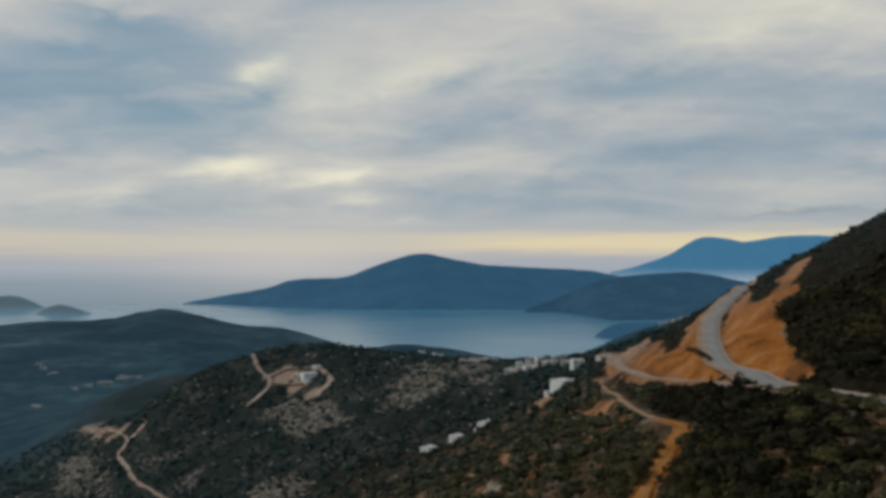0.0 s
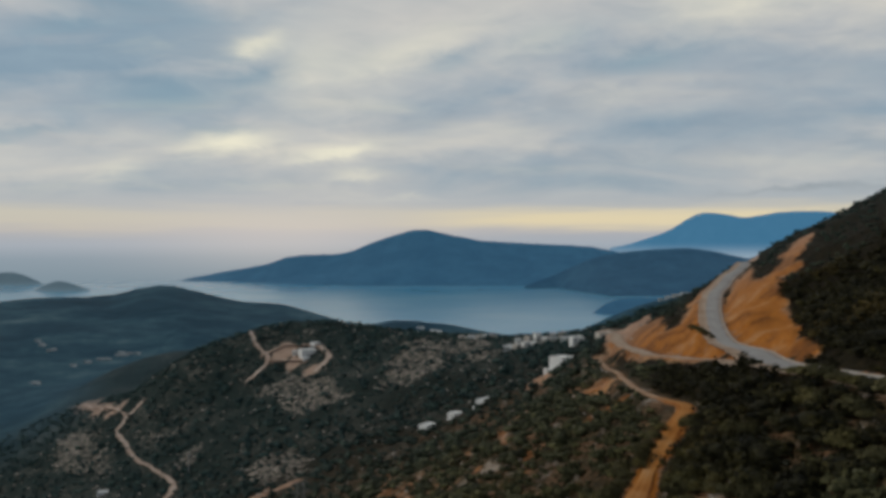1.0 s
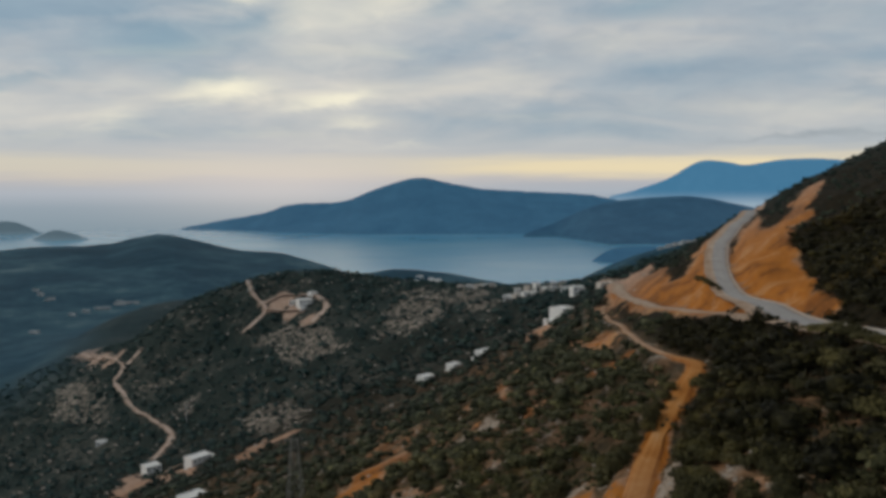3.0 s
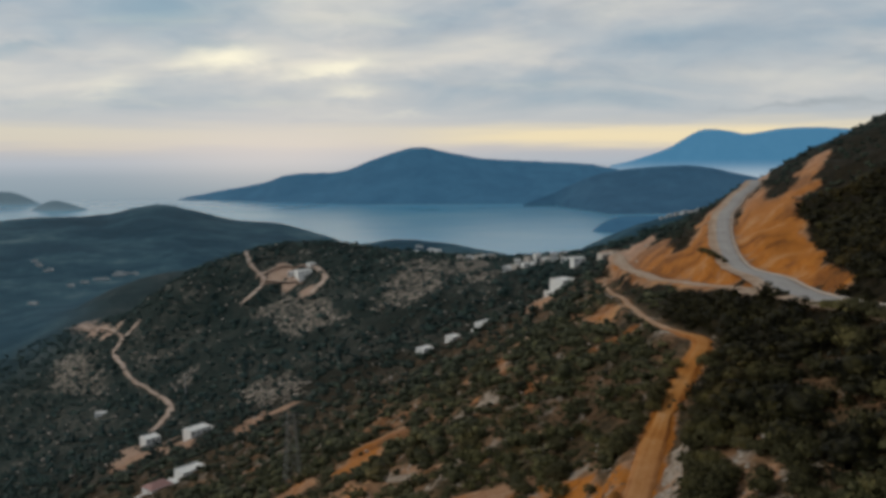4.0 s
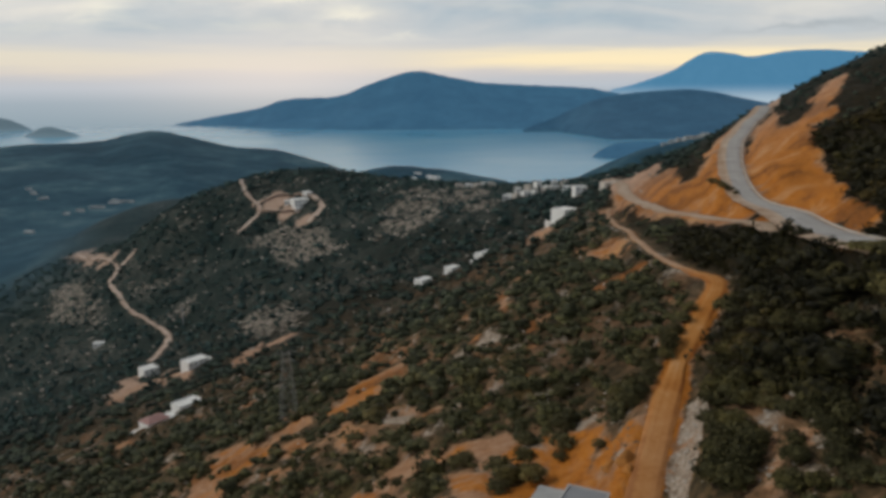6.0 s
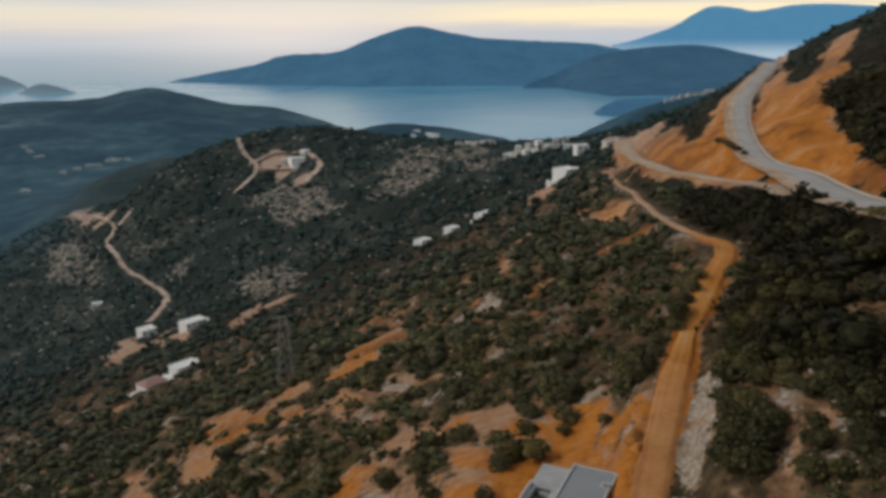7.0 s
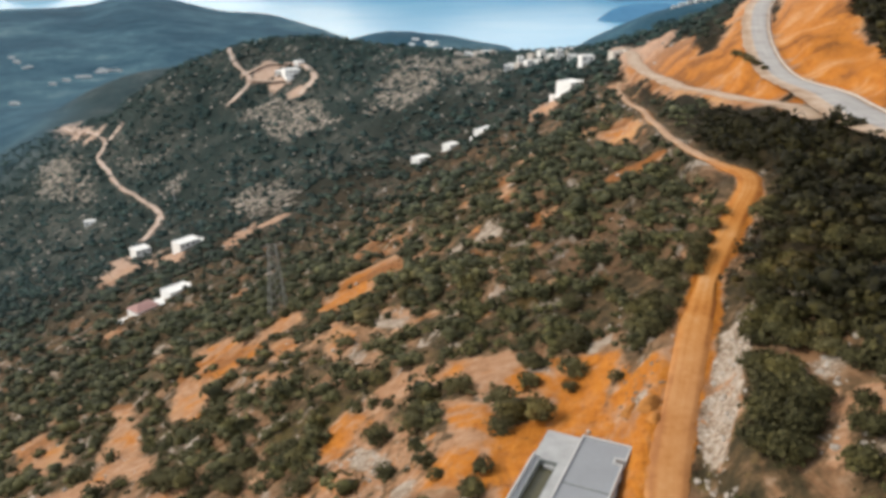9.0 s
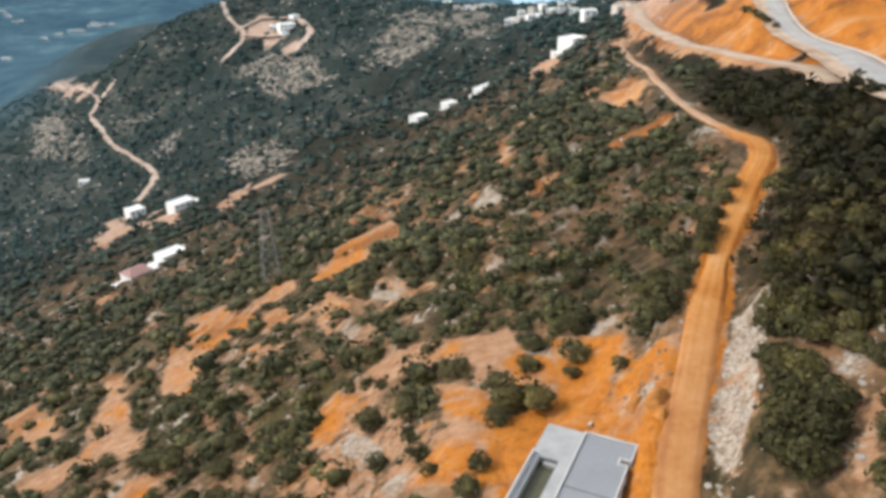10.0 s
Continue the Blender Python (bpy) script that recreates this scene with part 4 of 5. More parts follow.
# a concrete gutter edge along the uphill side of the asphalt
ribbon("kerb", ASPHALT + UPHILL * (3.4 + 1.1 * (1 - smooth(ASPHALT[:, 1:], 215, 262))), PROFILES[0], 0.26, KERB, 0.22, "pale concrete gutter edge on the uphill side of the road", cols=5)
ribbon("road_gravel", GRAVEL, PROFILES[1], 3.6, CHIP, 0.03, "pale gravel side road below the orange embankment", ragged=0.5, taper=1 + 0.9 * (1 - smooth(GRAVEL[:, 1], 200, 232)))
ribbon("road_track", TRACK, PROFILES[2], 2.05, DIRT, 0.03, "driven track of orange earth running down the slope", ragged=0.35, taper=1 - 0.45 * smooth(TRACK[:, 1], 188, 200) - 0.3 * np.exp(-((TRACK[:, 1] - 153) / 4) ** 2))

for path, half, label in ((LEFT_TRACK, 2.5, "pale earth track winding down the far slope"), (LEFT_SPUR, 2.2, "short pale spur of the far track"), (KNOLL_TRACK, 2.4, "pale track over the rocky knoll"), (KNOLL_LOOP, 3.4, "pale earth loop round the knoll house"), (KNOLL_SPUR, 3.6, "pale forecourt below the knoll house")):
    ribbon("road_track", path, height(path[:, 0], path[:, 1]), half, PATH, 0.8, label, cols=7, crown=0.15, ragged=0.9)


def ridge(name, nodes, front, back, mat, label, rough, seed, foot=-8.0):
    """A far hill: crest through nodes (x, y, z), falling to the sea before and behind."""
    crest = spline_path(nodes, 25)
    front = np.interp(crest[:, 0], *front) if isinstance(front, tuple) else front
    rows = np.concatenate([-np.linspace(1, 0, 26) , np.linspace(0, 1, 10)[1:]])
    verts = np.zeros((len(crest), len(rows), 3))
    for k, c in enumerate(rows):
        w = np.minimum(1.0, crest[:, 2] / crest[:, 2].max() + 0.35)
        off = c * (front if c < 0 else back) * w
        x, y = crest[:, 0], crest[:, 1] + off
        fall = 1 - abs(c) ** 0.85
        n1 = fbm(x, y, 520, 5, seed) - 0.5
        verts[:, k, 0], verts[:, k, 1] = x, y
        verts[:, k, 2] = foot + (crest[:, 2] - foot) * fall + n1 * rough * 4 * abs(c) * (1 - abs(c)) + (fbm(x, y, 60, 3, seed + 9) - 0.5) * rough * 0.3
    ob = mesh_object(name, verts.reshape(-1, 3), grid_faces(len(crest), len(rows)), mat, smooth_faces=True)
    return tagged(ob, label, "hills", kind="structure")


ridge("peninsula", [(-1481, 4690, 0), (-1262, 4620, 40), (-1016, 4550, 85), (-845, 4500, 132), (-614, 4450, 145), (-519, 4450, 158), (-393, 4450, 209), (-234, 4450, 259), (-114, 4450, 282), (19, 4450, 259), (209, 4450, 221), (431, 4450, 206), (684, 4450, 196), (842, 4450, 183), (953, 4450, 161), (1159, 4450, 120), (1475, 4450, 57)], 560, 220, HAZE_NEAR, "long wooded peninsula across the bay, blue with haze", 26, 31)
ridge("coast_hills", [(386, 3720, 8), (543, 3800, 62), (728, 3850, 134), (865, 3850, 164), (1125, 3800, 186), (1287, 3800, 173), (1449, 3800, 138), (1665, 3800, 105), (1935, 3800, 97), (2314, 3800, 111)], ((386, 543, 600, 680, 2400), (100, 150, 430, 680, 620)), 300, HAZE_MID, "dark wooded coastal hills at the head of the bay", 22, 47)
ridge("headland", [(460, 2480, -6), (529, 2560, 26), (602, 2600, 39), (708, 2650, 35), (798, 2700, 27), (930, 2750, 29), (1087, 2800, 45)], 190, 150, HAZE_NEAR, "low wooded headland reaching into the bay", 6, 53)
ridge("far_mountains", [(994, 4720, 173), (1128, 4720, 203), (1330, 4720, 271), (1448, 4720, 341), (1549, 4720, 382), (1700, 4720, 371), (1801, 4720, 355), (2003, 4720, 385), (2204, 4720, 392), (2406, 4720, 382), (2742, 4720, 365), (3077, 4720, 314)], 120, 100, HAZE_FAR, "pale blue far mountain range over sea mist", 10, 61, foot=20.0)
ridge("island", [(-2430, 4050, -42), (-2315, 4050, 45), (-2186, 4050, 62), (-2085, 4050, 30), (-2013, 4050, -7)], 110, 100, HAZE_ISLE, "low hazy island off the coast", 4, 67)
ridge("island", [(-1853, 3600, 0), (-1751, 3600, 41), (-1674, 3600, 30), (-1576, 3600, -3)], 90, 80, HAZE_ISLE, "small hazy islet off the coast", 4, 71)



# scrub
def leaf_cards(count, radius, size, rng, squash=0.75):
    """Small bent leaf sprays strewn through the outer part of a lumpy crown."""
    lumps = rng.normal(size=(7, 3))
    lumps /= np.linalg.norm(lumps, axis=1)[:, None]
    lumps[:, 2] = np.abs(lumps[:, 2])
    d = rng.normal(size=(count, 3))
    d /= np.linalg.norm(d, axis=1)[:, None]
    d[:, 2] = np.where(d[:, 2] < -0.35, -d[:, 2], d[:, 2])
    reach = 0.72 + 0.42 * np.max(np.maximum(d @ lumps.T, 0) ** 5, axis=1)
    c = d * radius * (reach * rng.uniform(0.80, 1.06, count))[:, None]
    c[:, 2] = c[:, 2] * squash + radius * 0.55
    a = rng.normal(size=(count, 3))
    a -= d * np.sum(a * d, 1)[:, None] * 0.65
    a[:, 2] += 0.9
    a /= np.linalg.norm(a, axis=1)[:, None]
    b = np.cross(d + 0.5 * rng.normal(size=(count, 3)), a)
    b /= np.linalg.norm(b, axis=1)[:, None]
    s = (size * rng.uniform(0.6, 1.3, count))[:, None]
    verts = np.stack([c - a * s, c - b * s * 0.6, c + a * s, c + b * s * 0.6 + d * s * 0.3], 1).reshape(-1, 3)
    k = np.arange(count)[:, None] * 4
    return verts, np.concatenate([k + [0, 1, 2], k + [0, 2, 3]])


ICO = bmesh.new()
bmesh.ops.create_icosphere(ICO, subdivisions=2, radius=1)
ICO2 = (np.array([v.co[:] for v in ICO.verts]), np.array([[v.index for v in f.verts] for f in ICO.faces]))
ICO.free()
ICO = bmesh.new()
bmesh.ops.create_icosphere(ICO, subdivisions=1, radius=1)
ICO1 = (np.array([v.co[:] for v in ICO.verts]), np.array([[v.index for v in f.verts] for f in ICO.faces]))
ICO.free()


def lumpy(base, radius, rng, squash=0.75, amount=0.35):
    v, f = base
    lumps = rng.normal(size=(9, 3))
    lumps /= np.linalg.norm(lumps, axis=1)[:, None]
    k = 0.80 + amount * np.max(np.maximum(v @ lumps.T, 0) ** 4, axis=1) + rng.uniform(-0.07, 0.07, len(v))
    w = v * (k * radius * 0.86)[:, None]
    w[:, 2] = w[:, 2] * squash + radius * 0.5
    return w, f


def lobed(rng, lobes, base, cards, size, squash=0.78):
    """A crown of many overlapping lobes with leaf sprays between and beyond them."""
    vs, fs, n0 = [], [], 0
    for k in range(lobes):
        d = rng.normal(size=3)
        d /= np.linalg.norm(d)
        d[2] = abs(d[2]) * 0.9 - 0.12
        c = d * rng.uniform(0.35, 0.84) if k else np.array([0, 0, 0.1])
        r = rng.uniform(0.17, 0.36) if lobes > 7 else rng.uniform(0.42, 0.62)
        w, f = lumpy(base, r if k else max(r, 0.5), rng, 0.85, 0.5)
        w = w + c
        vs.append(w)
        fs.append(f + n0)
        n0 += len(w)
    cv, cf = leaf_cards(cards, 0.98, size, rng, 0.9)
    cv[:, 2] -= 0.35
    vs.append(cv)
    fs.append(cf + n0)
    v = np.vstack(vs)
    v[:, 2] = v[:, 2] * squash + 0.32
    return v, np.vstack(fs)


def scatter(count, b_lo, b_hi, r_lo, r_hi, rng):
    """Even spread over a sector of the plan."""
    b = rng.uniform(radians(b_lo), radians(b_hi), count)
    r = np.sqrt(rng.uniform(r_lo**2, r_hi**2, count))
    return r * np.sin(b), r * np.cos(b)


def keep_clear(x, y):
    """How far scrub may grow here, 0 to 1."""
    soil, rock, raw, _ = land_masks(x, y)
    k = 1 - smooth(soil, 0.15, 0.6) * (0.93 + 0.07 * smooth(raw, 0.35, 0.6))
    for (path, half, far), more in zip(BUILT, (4.0, 4.2, 1.3)):
        d, i = path_distance(x, y, path)
        k = np.where(d < half + np.where((half > 3.5) & (y < 190), 1.5, more), 0, k)
        # nothing tall close below the track where it bends
        k = np.where((d < half + 3.2) & (y > 178) & (y < 206) & (half < 2.5) & (x < path[i, 0]), 0, k)
    d, _ = path_distance(x, y, np.array([(17.5, 117), (16, 121), (14, 126)]))
    k = np.where(d < 9, 0, k)
    k = np.where(np.hypot(x - 73, y - 196) < 7, 0, k)
    for hx, hy, hr in HOUSE_SPOTS:
        k = np.where(np.hypot(x - hx, y - hy) < hr, 0, k)
        # nothing tall on the near side, so that the walls stay in sight
        k = np.where((np.abs(x - hx * (y / hy)) < hr * 0.8) & (y < hy) & (y > hy - 2.2 * hr), k * 0.25, k)
    return k, rock


def scrub_mass(name, shapes, x, y, size, mat, label, rng):
    z = height(x, y)
    turn = rng.uniform(0, 2 * np.pi, len(x))
    pick = rng.integers(0, len(shapes), len(x))
    tall = rng.uniform(0.65, 1.15, len(x))
    wide = rng.uniform(0.75, 1.4, len(x))
    vs, fs, base = [], [], 0
    for k, (v, f) in enumerate(shapes):
        m = pick == k
        c, s = np.cos(turn[m])[:, None], np.sin(turn[m])[:, None]
        sz = size[m][:, None]
        px = (v[:, 0] * wide[m][:, None] * c - v[:, 1] * s) * sz + x[m][:, None]
        py = (v[:, 0] * wide[m][:, None] * s + v[:, 1] * c) * sz + y[m][:, None]
        pz = v[:, 2][None] * sz * tall[m][:, None] + z[m][:, None] - 0.12 * sz
        vs.append(np.stack([px, py, pz], 2).reshape(-1, 3))
        fs.append((f[None] + (np.arange(m.sum()) * len(v))[:, None, None]).reshape(-1, 3) + base)
        base += m.sum() * len(v)
    V, Fc = np.vstack(vs).astype(np.float32), np.vstack(fs).astype(np.int32)
    me = bpy.data.meshes.new(name)
    me.vertices.add(len(V))
    me.vertices.foreach_set("co", V.ravel())
    me.loops.add(Fc.size)
    me.loops.foreach_set("vertex_index", Fc.ravel())
    me.polygons.add(len(Fc))
    me.polygons.foreach_set("loop_start", np.arange(0, Fc.size, 3, dtype=np.int32))
    me.update(calc_edges=True)
    me.materials.append(mat)
    return tagged(new(name, me), label, "shrubs", kind="stuff")


# houses: x, y, clear radius; used to keep the scrub off them
HOUSE_SPOTS = [(70, 463, 11), (26, 466, 9), (8.1, 466, 7), (-8.1, 464, 8), (-188, 521, 11), (-146, 484, 12), (-112, 366, 8), (-121, 347, 11), (-128.7, 757, 15), (-267, 629, 7), (91, 540, 8), (103, 508, 9), (53, 626, 8), (62, 626, 6), (70, 632, 7), (78, 632, 6), (86, 630, 7), (94, 602, 8), (34, 728, 8), (26, 720, 6)]
rng = np.random.default_rng(7)
SHAPES_MID = [lobed(rng, 10, ICO1, 62, 0.165, 0.62 + 0.05 * k) for k in range(8)]
SHAPES_BACK = [lobed(rng, 4, ICO1, 26, 0.20, 0.62 + 0.05 * k) for k in range(8)]
SHAPES_DARK = [lobed(rng, 9, ICO1, 56, 0.16, 0.60 + 0.05 * k) for k in range(8)]
SHAPES_LAST = [lobed(rng, 1, ICO1, 6, 0.34) for k in range(6)]
SHAPES_FAR = [lobed(rng, 2, ICO1, 5, 0.30) for k in range(6)]


def plant_mid():
    x, y = scatter(15500, -36, 36, 78, 335, rng)
    k, rock = keep_clear(x, y)
    dark_side = smooth(x - 0.30 * y + 13 * smooth(y, 160, 175) * (1 - smooth(y, 218, 245)), -12, 2)
    thick = 0.74 + 0.8 * dark_side + 0.8 * (fbm(x, y, 22, 3, 5) - 0.5)
    m = rng.uniform(size=len(x)) < k * thick * (1 - 0.95 * rock)
    near = (y < 178) & (np.abs(x) < 95)
    m &= ~((y < 165) & (np.hypot(x - 35, (y - 118) * 0.6) < 8.5))
    m &= ~(near & (x > 25) & (rng.uniform(size=len(x)) < 0.28))
    # the open slope carries fewer and broader bushes
    open_slope = (1 - dark_side) * (1 - smooth(np.hypot(x, y), 178, 255)) * (1 - 0.9 * smooth(x, -4, 9) * smooth(y, 148, 163))
    m &= rng.uniform(size=len(x)) > np.maximum(0.60 * open_slope, 0.22 * (1 - dark_side))
    above = (x > np.interp(y, np.maximum.accumulate(TRACK[:, 1]), TRACK[:, 0])) | (y > 380)
    x, y, dark, open_slope = x[m], y[m], ((dark_side > 0.5) & above)[m] & (y[m] > 104), open_slope[m]
    size = rng.gamma(2.6, 0.47, len(x)).clip(0.35, 2.9) * (1.16 + 0.14 * open_slope)
    size = np.where(dark, size * (1.3 - 0.45 * smooth(y, 190, 300)), size) * (0.6 + 0.4 * smooth(path_distance(x, y, ASPHALT)[0], 7, 12)) * (0.5 + 0.5 * smooth(path_distance(x, y, GRAVEL)[0], 8, 15))
    open_way = path_distance(x, y, TRACK)[0] > 2.1 + 0.95 * size
    x, y, size, dark = x[open_way], y[open_way], size[open_way], dark[open_way]
    front = ~dark & (np.hypot(x, y) < 215)
    back = ~dark & ~front
    scrub_mass("scrub", SHAPES_MID, x[front], y[front], size[front], LEAF, "dense grey-green maquis shrubs over the hillside", rng)
    scrub_mass("scrub", SHAPES_BACK, x[back], y[back], size[back], LEAF, "dense olive-brown maquis shrubs across the middle slope", rng)
    close = dark & (np.hypot(x, y) < 262)
    apart = dark & ~close
    scrub_mass("dark_scrub", SHAPES_DARK, x[close], y[close], size[close], LEAF_DARK, "dark brownish maquis beside the earth track", rng)
    scrub_mass("dark_scrub", SHAPES_BACK, x[apart], y[apart], size[apart], LEAF_DARK, "dark unbroken maquis on the upper slope", rng)


def plant_far():
    x, y = scatter(24500, -36, 36, 325, 1010, rng)
    k, rock = keep_clear(x, y)
    thick = 0.84 + 1.3 * (fbm(x, y, 42, 4, 15) - 0.5)
    m = rng.uniform(size=len(x)) < k * thick * (1 - 0.85 * rock)
    x, y = x[m], y[m]
    size = rng.gamma(3.5, 0.66, len(x)).clip(0.9, 4.2)
    size = size * (1 - 0.5 * smooth(x / y, 0.22, 0.34))
    far = np.hypot(x, y) > 560
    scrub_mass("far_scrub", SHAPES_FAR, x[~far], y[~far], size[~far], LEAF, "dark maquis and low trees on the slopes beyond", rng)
    scrub_mass("far_scrub", SHAPES_LAST, x[far], y[far], size[far], LEAF, "haze-tinted blue-green maquis on the farthest slopes and the knoll", rng)


def plant_behind():
    """The same scrub under and behind the viewpoint."""
    x, y = scatter(2200, -180, 180, 2, 190, rng)
    b = np.degrees(np.arctan2(x, y))
    k, rock = keep_clear(x, y)
    m = ((np.abs(b) > 36) | (np.hypot(x, y) < 78)) & (rng.uniform(size=len(x)) < k * 0.6)
    cx, cy = scatter(800, -180, 180, 2, 78, rng)
    x, y = np.r_[x[m], cx], np.r_[y[m], cy]
    size = rng.gamma(4.5, 0.40, len(x)).clip(0.6, 3.0)
    return scrub_mass("scrub_behind", SHAPES_FAR, x, y, size, LEAF, "grey-green maquis shrubs lower down the slope", rng)


plant_mid()
plant_far()
plant_behind()


# bushes and small trees near by, each its own thing
def tube(path, radii, sides=6):
    """A tapered bent stem."""
    verts, faces = [], []
    for k, (p, r) in enumerate(zip(path, radii)):
        for s in range(sides):
            a = 2 * math.pi * s / sides
            verts.append((p[0] + r * math.cos(a), p[1] + r * math.sin(a), p[2]))
    for k in range(len(path) - 1):
        for s in range(sides):
            t = (s + 1) % sides
            faces.append((k * sides + s, k * sides + t, (k + 1) * sides + t, (k + 1) * sides + s))
    faces.append(tuple(range((len(path) - 1) * sides, len(path) * sides)))
    return verts, faces


def make_bush(kind, label, cards, size, lift, leaf):
    root = tagged(new(kind), label, "shrub", "bushes on the slope")
    v, f = lobed(rng, 26, ICO1, cards, size, 0.8)
    v[:, 2] += lift
    mesh_object("crown", v, f, leaf, root)
    tv, tf = [], []
    for k in range(3):
        a = rng.uniform(0, 6.28)
        lean = np.array([math.cos(a), math.sin(a)]) * 0.32
        pts = [(lean[0] * t, lean[1] * t, -0.25 + (0.75 + lift) * t) for t in (0, 0.35, 0.7, 1.0)]
        sv, sf = tube(pts, (0.10, 0.075, 0.055, 0.03))
        tf += [tuple(i + len(tv) for i in f) for f in sf]
        tv += sv
    mesh_object("trunk", np.array(tv), tf, BARK, root)
    return root


BUSHES = [make_bush("bush", "rounded grey-green bush on the red slope", 420, 0.10, 0.0, LEAF_NEAR) for _ in range(4)]
BUSHES += [make_bush("olive_tree", "low olive tree with a ragged grey-green crown", 460, 0.095, 0.18, LEAF_NEAR) for _ in range(3)]
DARK_BUSHES = [make_bush("bush", "tall dark evergreen bush above the stony verge", 460, 0.105, 0.12, LEAF_SHADE) for _ in range(3)]
# those that stand singly on the cleared earth and along the track: x, y, crown radius
YARD_BUSHES = [(24.6, 141.5, 1.3), (14.5, 150.9, 2.0), (9.3, 136.9, 2.1), (10.4, 139.6, 1.8), (20.4, 149.9, 2.4), (19.4, 145.4, 1.3), (14.5, 138.8, 2.1), (6.5, 127.2, 1.5), (5.1, 123.3, 1.7), (5.0, 154.3, 2.2), (3.6, 157.4, 1.4), (-0.4, 157.8, 2.2), (-2.0, 147.2, 2.6), (-7.4, 150.5, 2.4), (-0.1, 133.6, 1.8), (-5.2, 137.4, 1.8), (-18.8, 147.0, 2.4), (-38.8, 161.3, 2.0), (-46.1, 168.2, 3.2), (-49.5, 170.5, 2.8), (-42.8, 166.8, 2.6), (1.3, 129.1, 1.2), (-6.8, 164.1, 1.3), (-12.1, 167.1, 1.1)]
CLUMP_BUSHES = [(31.0, 112.6, 2.53), (32.0, 110.4, 2.53), (33.9, 112.5, 2.53), (32.8, 115.6, 2.76), (34.3, 118.0, 2.64), (34.0, 120.8, 2.42), (34.8, 124.2, 2.3), (36.0, 121.5, 2.3), (36.4, 130, 2.3), (37.8, 127.6, 2.53), (38.8, 125.3, 2.3), (35.8, 115.5, 2.42), (37.9, 133, 2.3), (40.2, 131, 2.07), (42.3, 108.5, 1.6), (41.5, 107.4, 1.9), (39.9, 104.2, 1.8), (37.1, 103, 1.4)]
SLOPE_BUSHES = [(41.2, 118.4, 1.9), (39.2, 112.6, 1.3), (37.6, 108.9, 1.9), (35.6, 105.0, 1.9), (29.6, 143.6, 2.2), (40, 136, 2.2), (41, 140, 2), (43, 144, 2.2), (43.6, 138.5, 2), (45.5, 142.5, 2), (43.5, 118.5, 1.9), (42.4, 113.6, 1.8), (46.2, 127.2, 2.2), (47.5, 123, 2), (48, 132, 2.2), (45.6, 132.5, 1.9), (47.6, 137, 2.1), (50.8, 136, 2.2), (50, 141, 2.2), (45, 115, 1.9), (31.4, 145.8, 1.5), (42.8, 117, 2.0), (42, 111.5, 2.0), (44, 121.8, 1.8), (46, 119, 2.0), (44.6, 112, 2.0)]
BEND_BUSHES = [(30, 147.6, 2.2), (29.4, 152, 2), (32.6, 154.9, 2.8), (95.8, 307.5, 1.9), (95.4, 299, 1.9), (93.6, 290, 1.8), (92.6, 282, 1.6), (92.2, 275, 1.2), (31, 157.5, 2), (36.6, 160.5, 2.6), (48.6, 147, 2), (33, 149, 1.8), (34.8, 153.5, 1.8), (39.5, 160, 1.8), (38, 156.5, 1.6), (40.0, 161.5, 1.9), (42.0, 165, 1.9), (44.3, 169, 1.8), (46.6, 172.6, 1.6), (38.6, 158.4, 1.7)]
SINGLE = YARD_BUSHES + CLUMP_BUSHES + SLOPE_BUSHES + BEND_BUSHES


def plant_near():
    spots = [(x, y, r) for x, y, r in SINGLE]
    # a belt of taller bushes on the lower side of the asphalt
    for y in np.arange(127, 164, 2.7):
        i = int(np.argmin(np.abs(ASPHALT[:, 1] - y)))
        spots.append((ASPHALT[i, 0] - 6.0 + float(rng.uniform(-0.5, 0.5)), float(y), float(1.0 + 1.0 * smooth(164 - y, 0, 14) + rng.uniform(-0.2, 0.25))))
    x, y = scatter(2600, -36, 28, 84, 178, rng)
    k, rock = keep_clear(x, y)
    dark_side = smooth(x - 0.30 * y, -12, 6)
    want = k * (0.5 + 0.5 * dark_side) * (1 - 0.9 * rock)
    want = want * (path_distance(x, y, TRACK)[0] > 4.2) * smooth(path_distance(x, y, ASPHALT)[0], 9, 13)
    for px, py, w in zip(x, y, want):
        if len(spots) >= 296:
            break
        r = float(np.clip(rng.gamma(6, 0.30), 0.8, 2.8))
        if rng.uniform() < w and py > 92 and all((px - a) ** 2 + (py - b) ** 2 > (0.75 * (r + c)) ** 2 for a, b, c in spots):
            spots.append((float(px), float(py), r))
    fresh = set()
    for k, (px, py, r) in enumerate(spots):
        src = DARK_BUSHES[k % 3] if (px, py, r) in CLUMP_BUSHES + SLOPE_BUSHES else BUSHES[k % len(BUSHES)]
        m = pose(px, py, ground_z(px, py) - 0.1 * r, 0, 0, float(rng.uniform(0, 360)))
        if src.name not in fresh:
            fresh.add(src.name)
            ob = src
        else:
            ob = copy_thing(src, m)
        ob.matrix_basis = m @ Matrix.Diagonal((r, r, r * float(rng.uniform(0.8, 1.1)), 1))


plant_near()


# rocks
def make_boulder(seed):
    g = np.random.default_rng(seed)
    v, f = ICO2
    w = v.copy()
    for _ in range(9):
        d = g.normal(size=3)
        d /= np.linalg.norm(d)
        h = g.uniform(0.5, 0.85)
        over = np.maximum(w @ d - h, 0)
        w = w - over[:, None] * d
    w *= np.array([g.uniform(0.8, 1.3), g.uniform(0.7, 1.0), g.uniform(0.5, 0.8)])
    return w, f


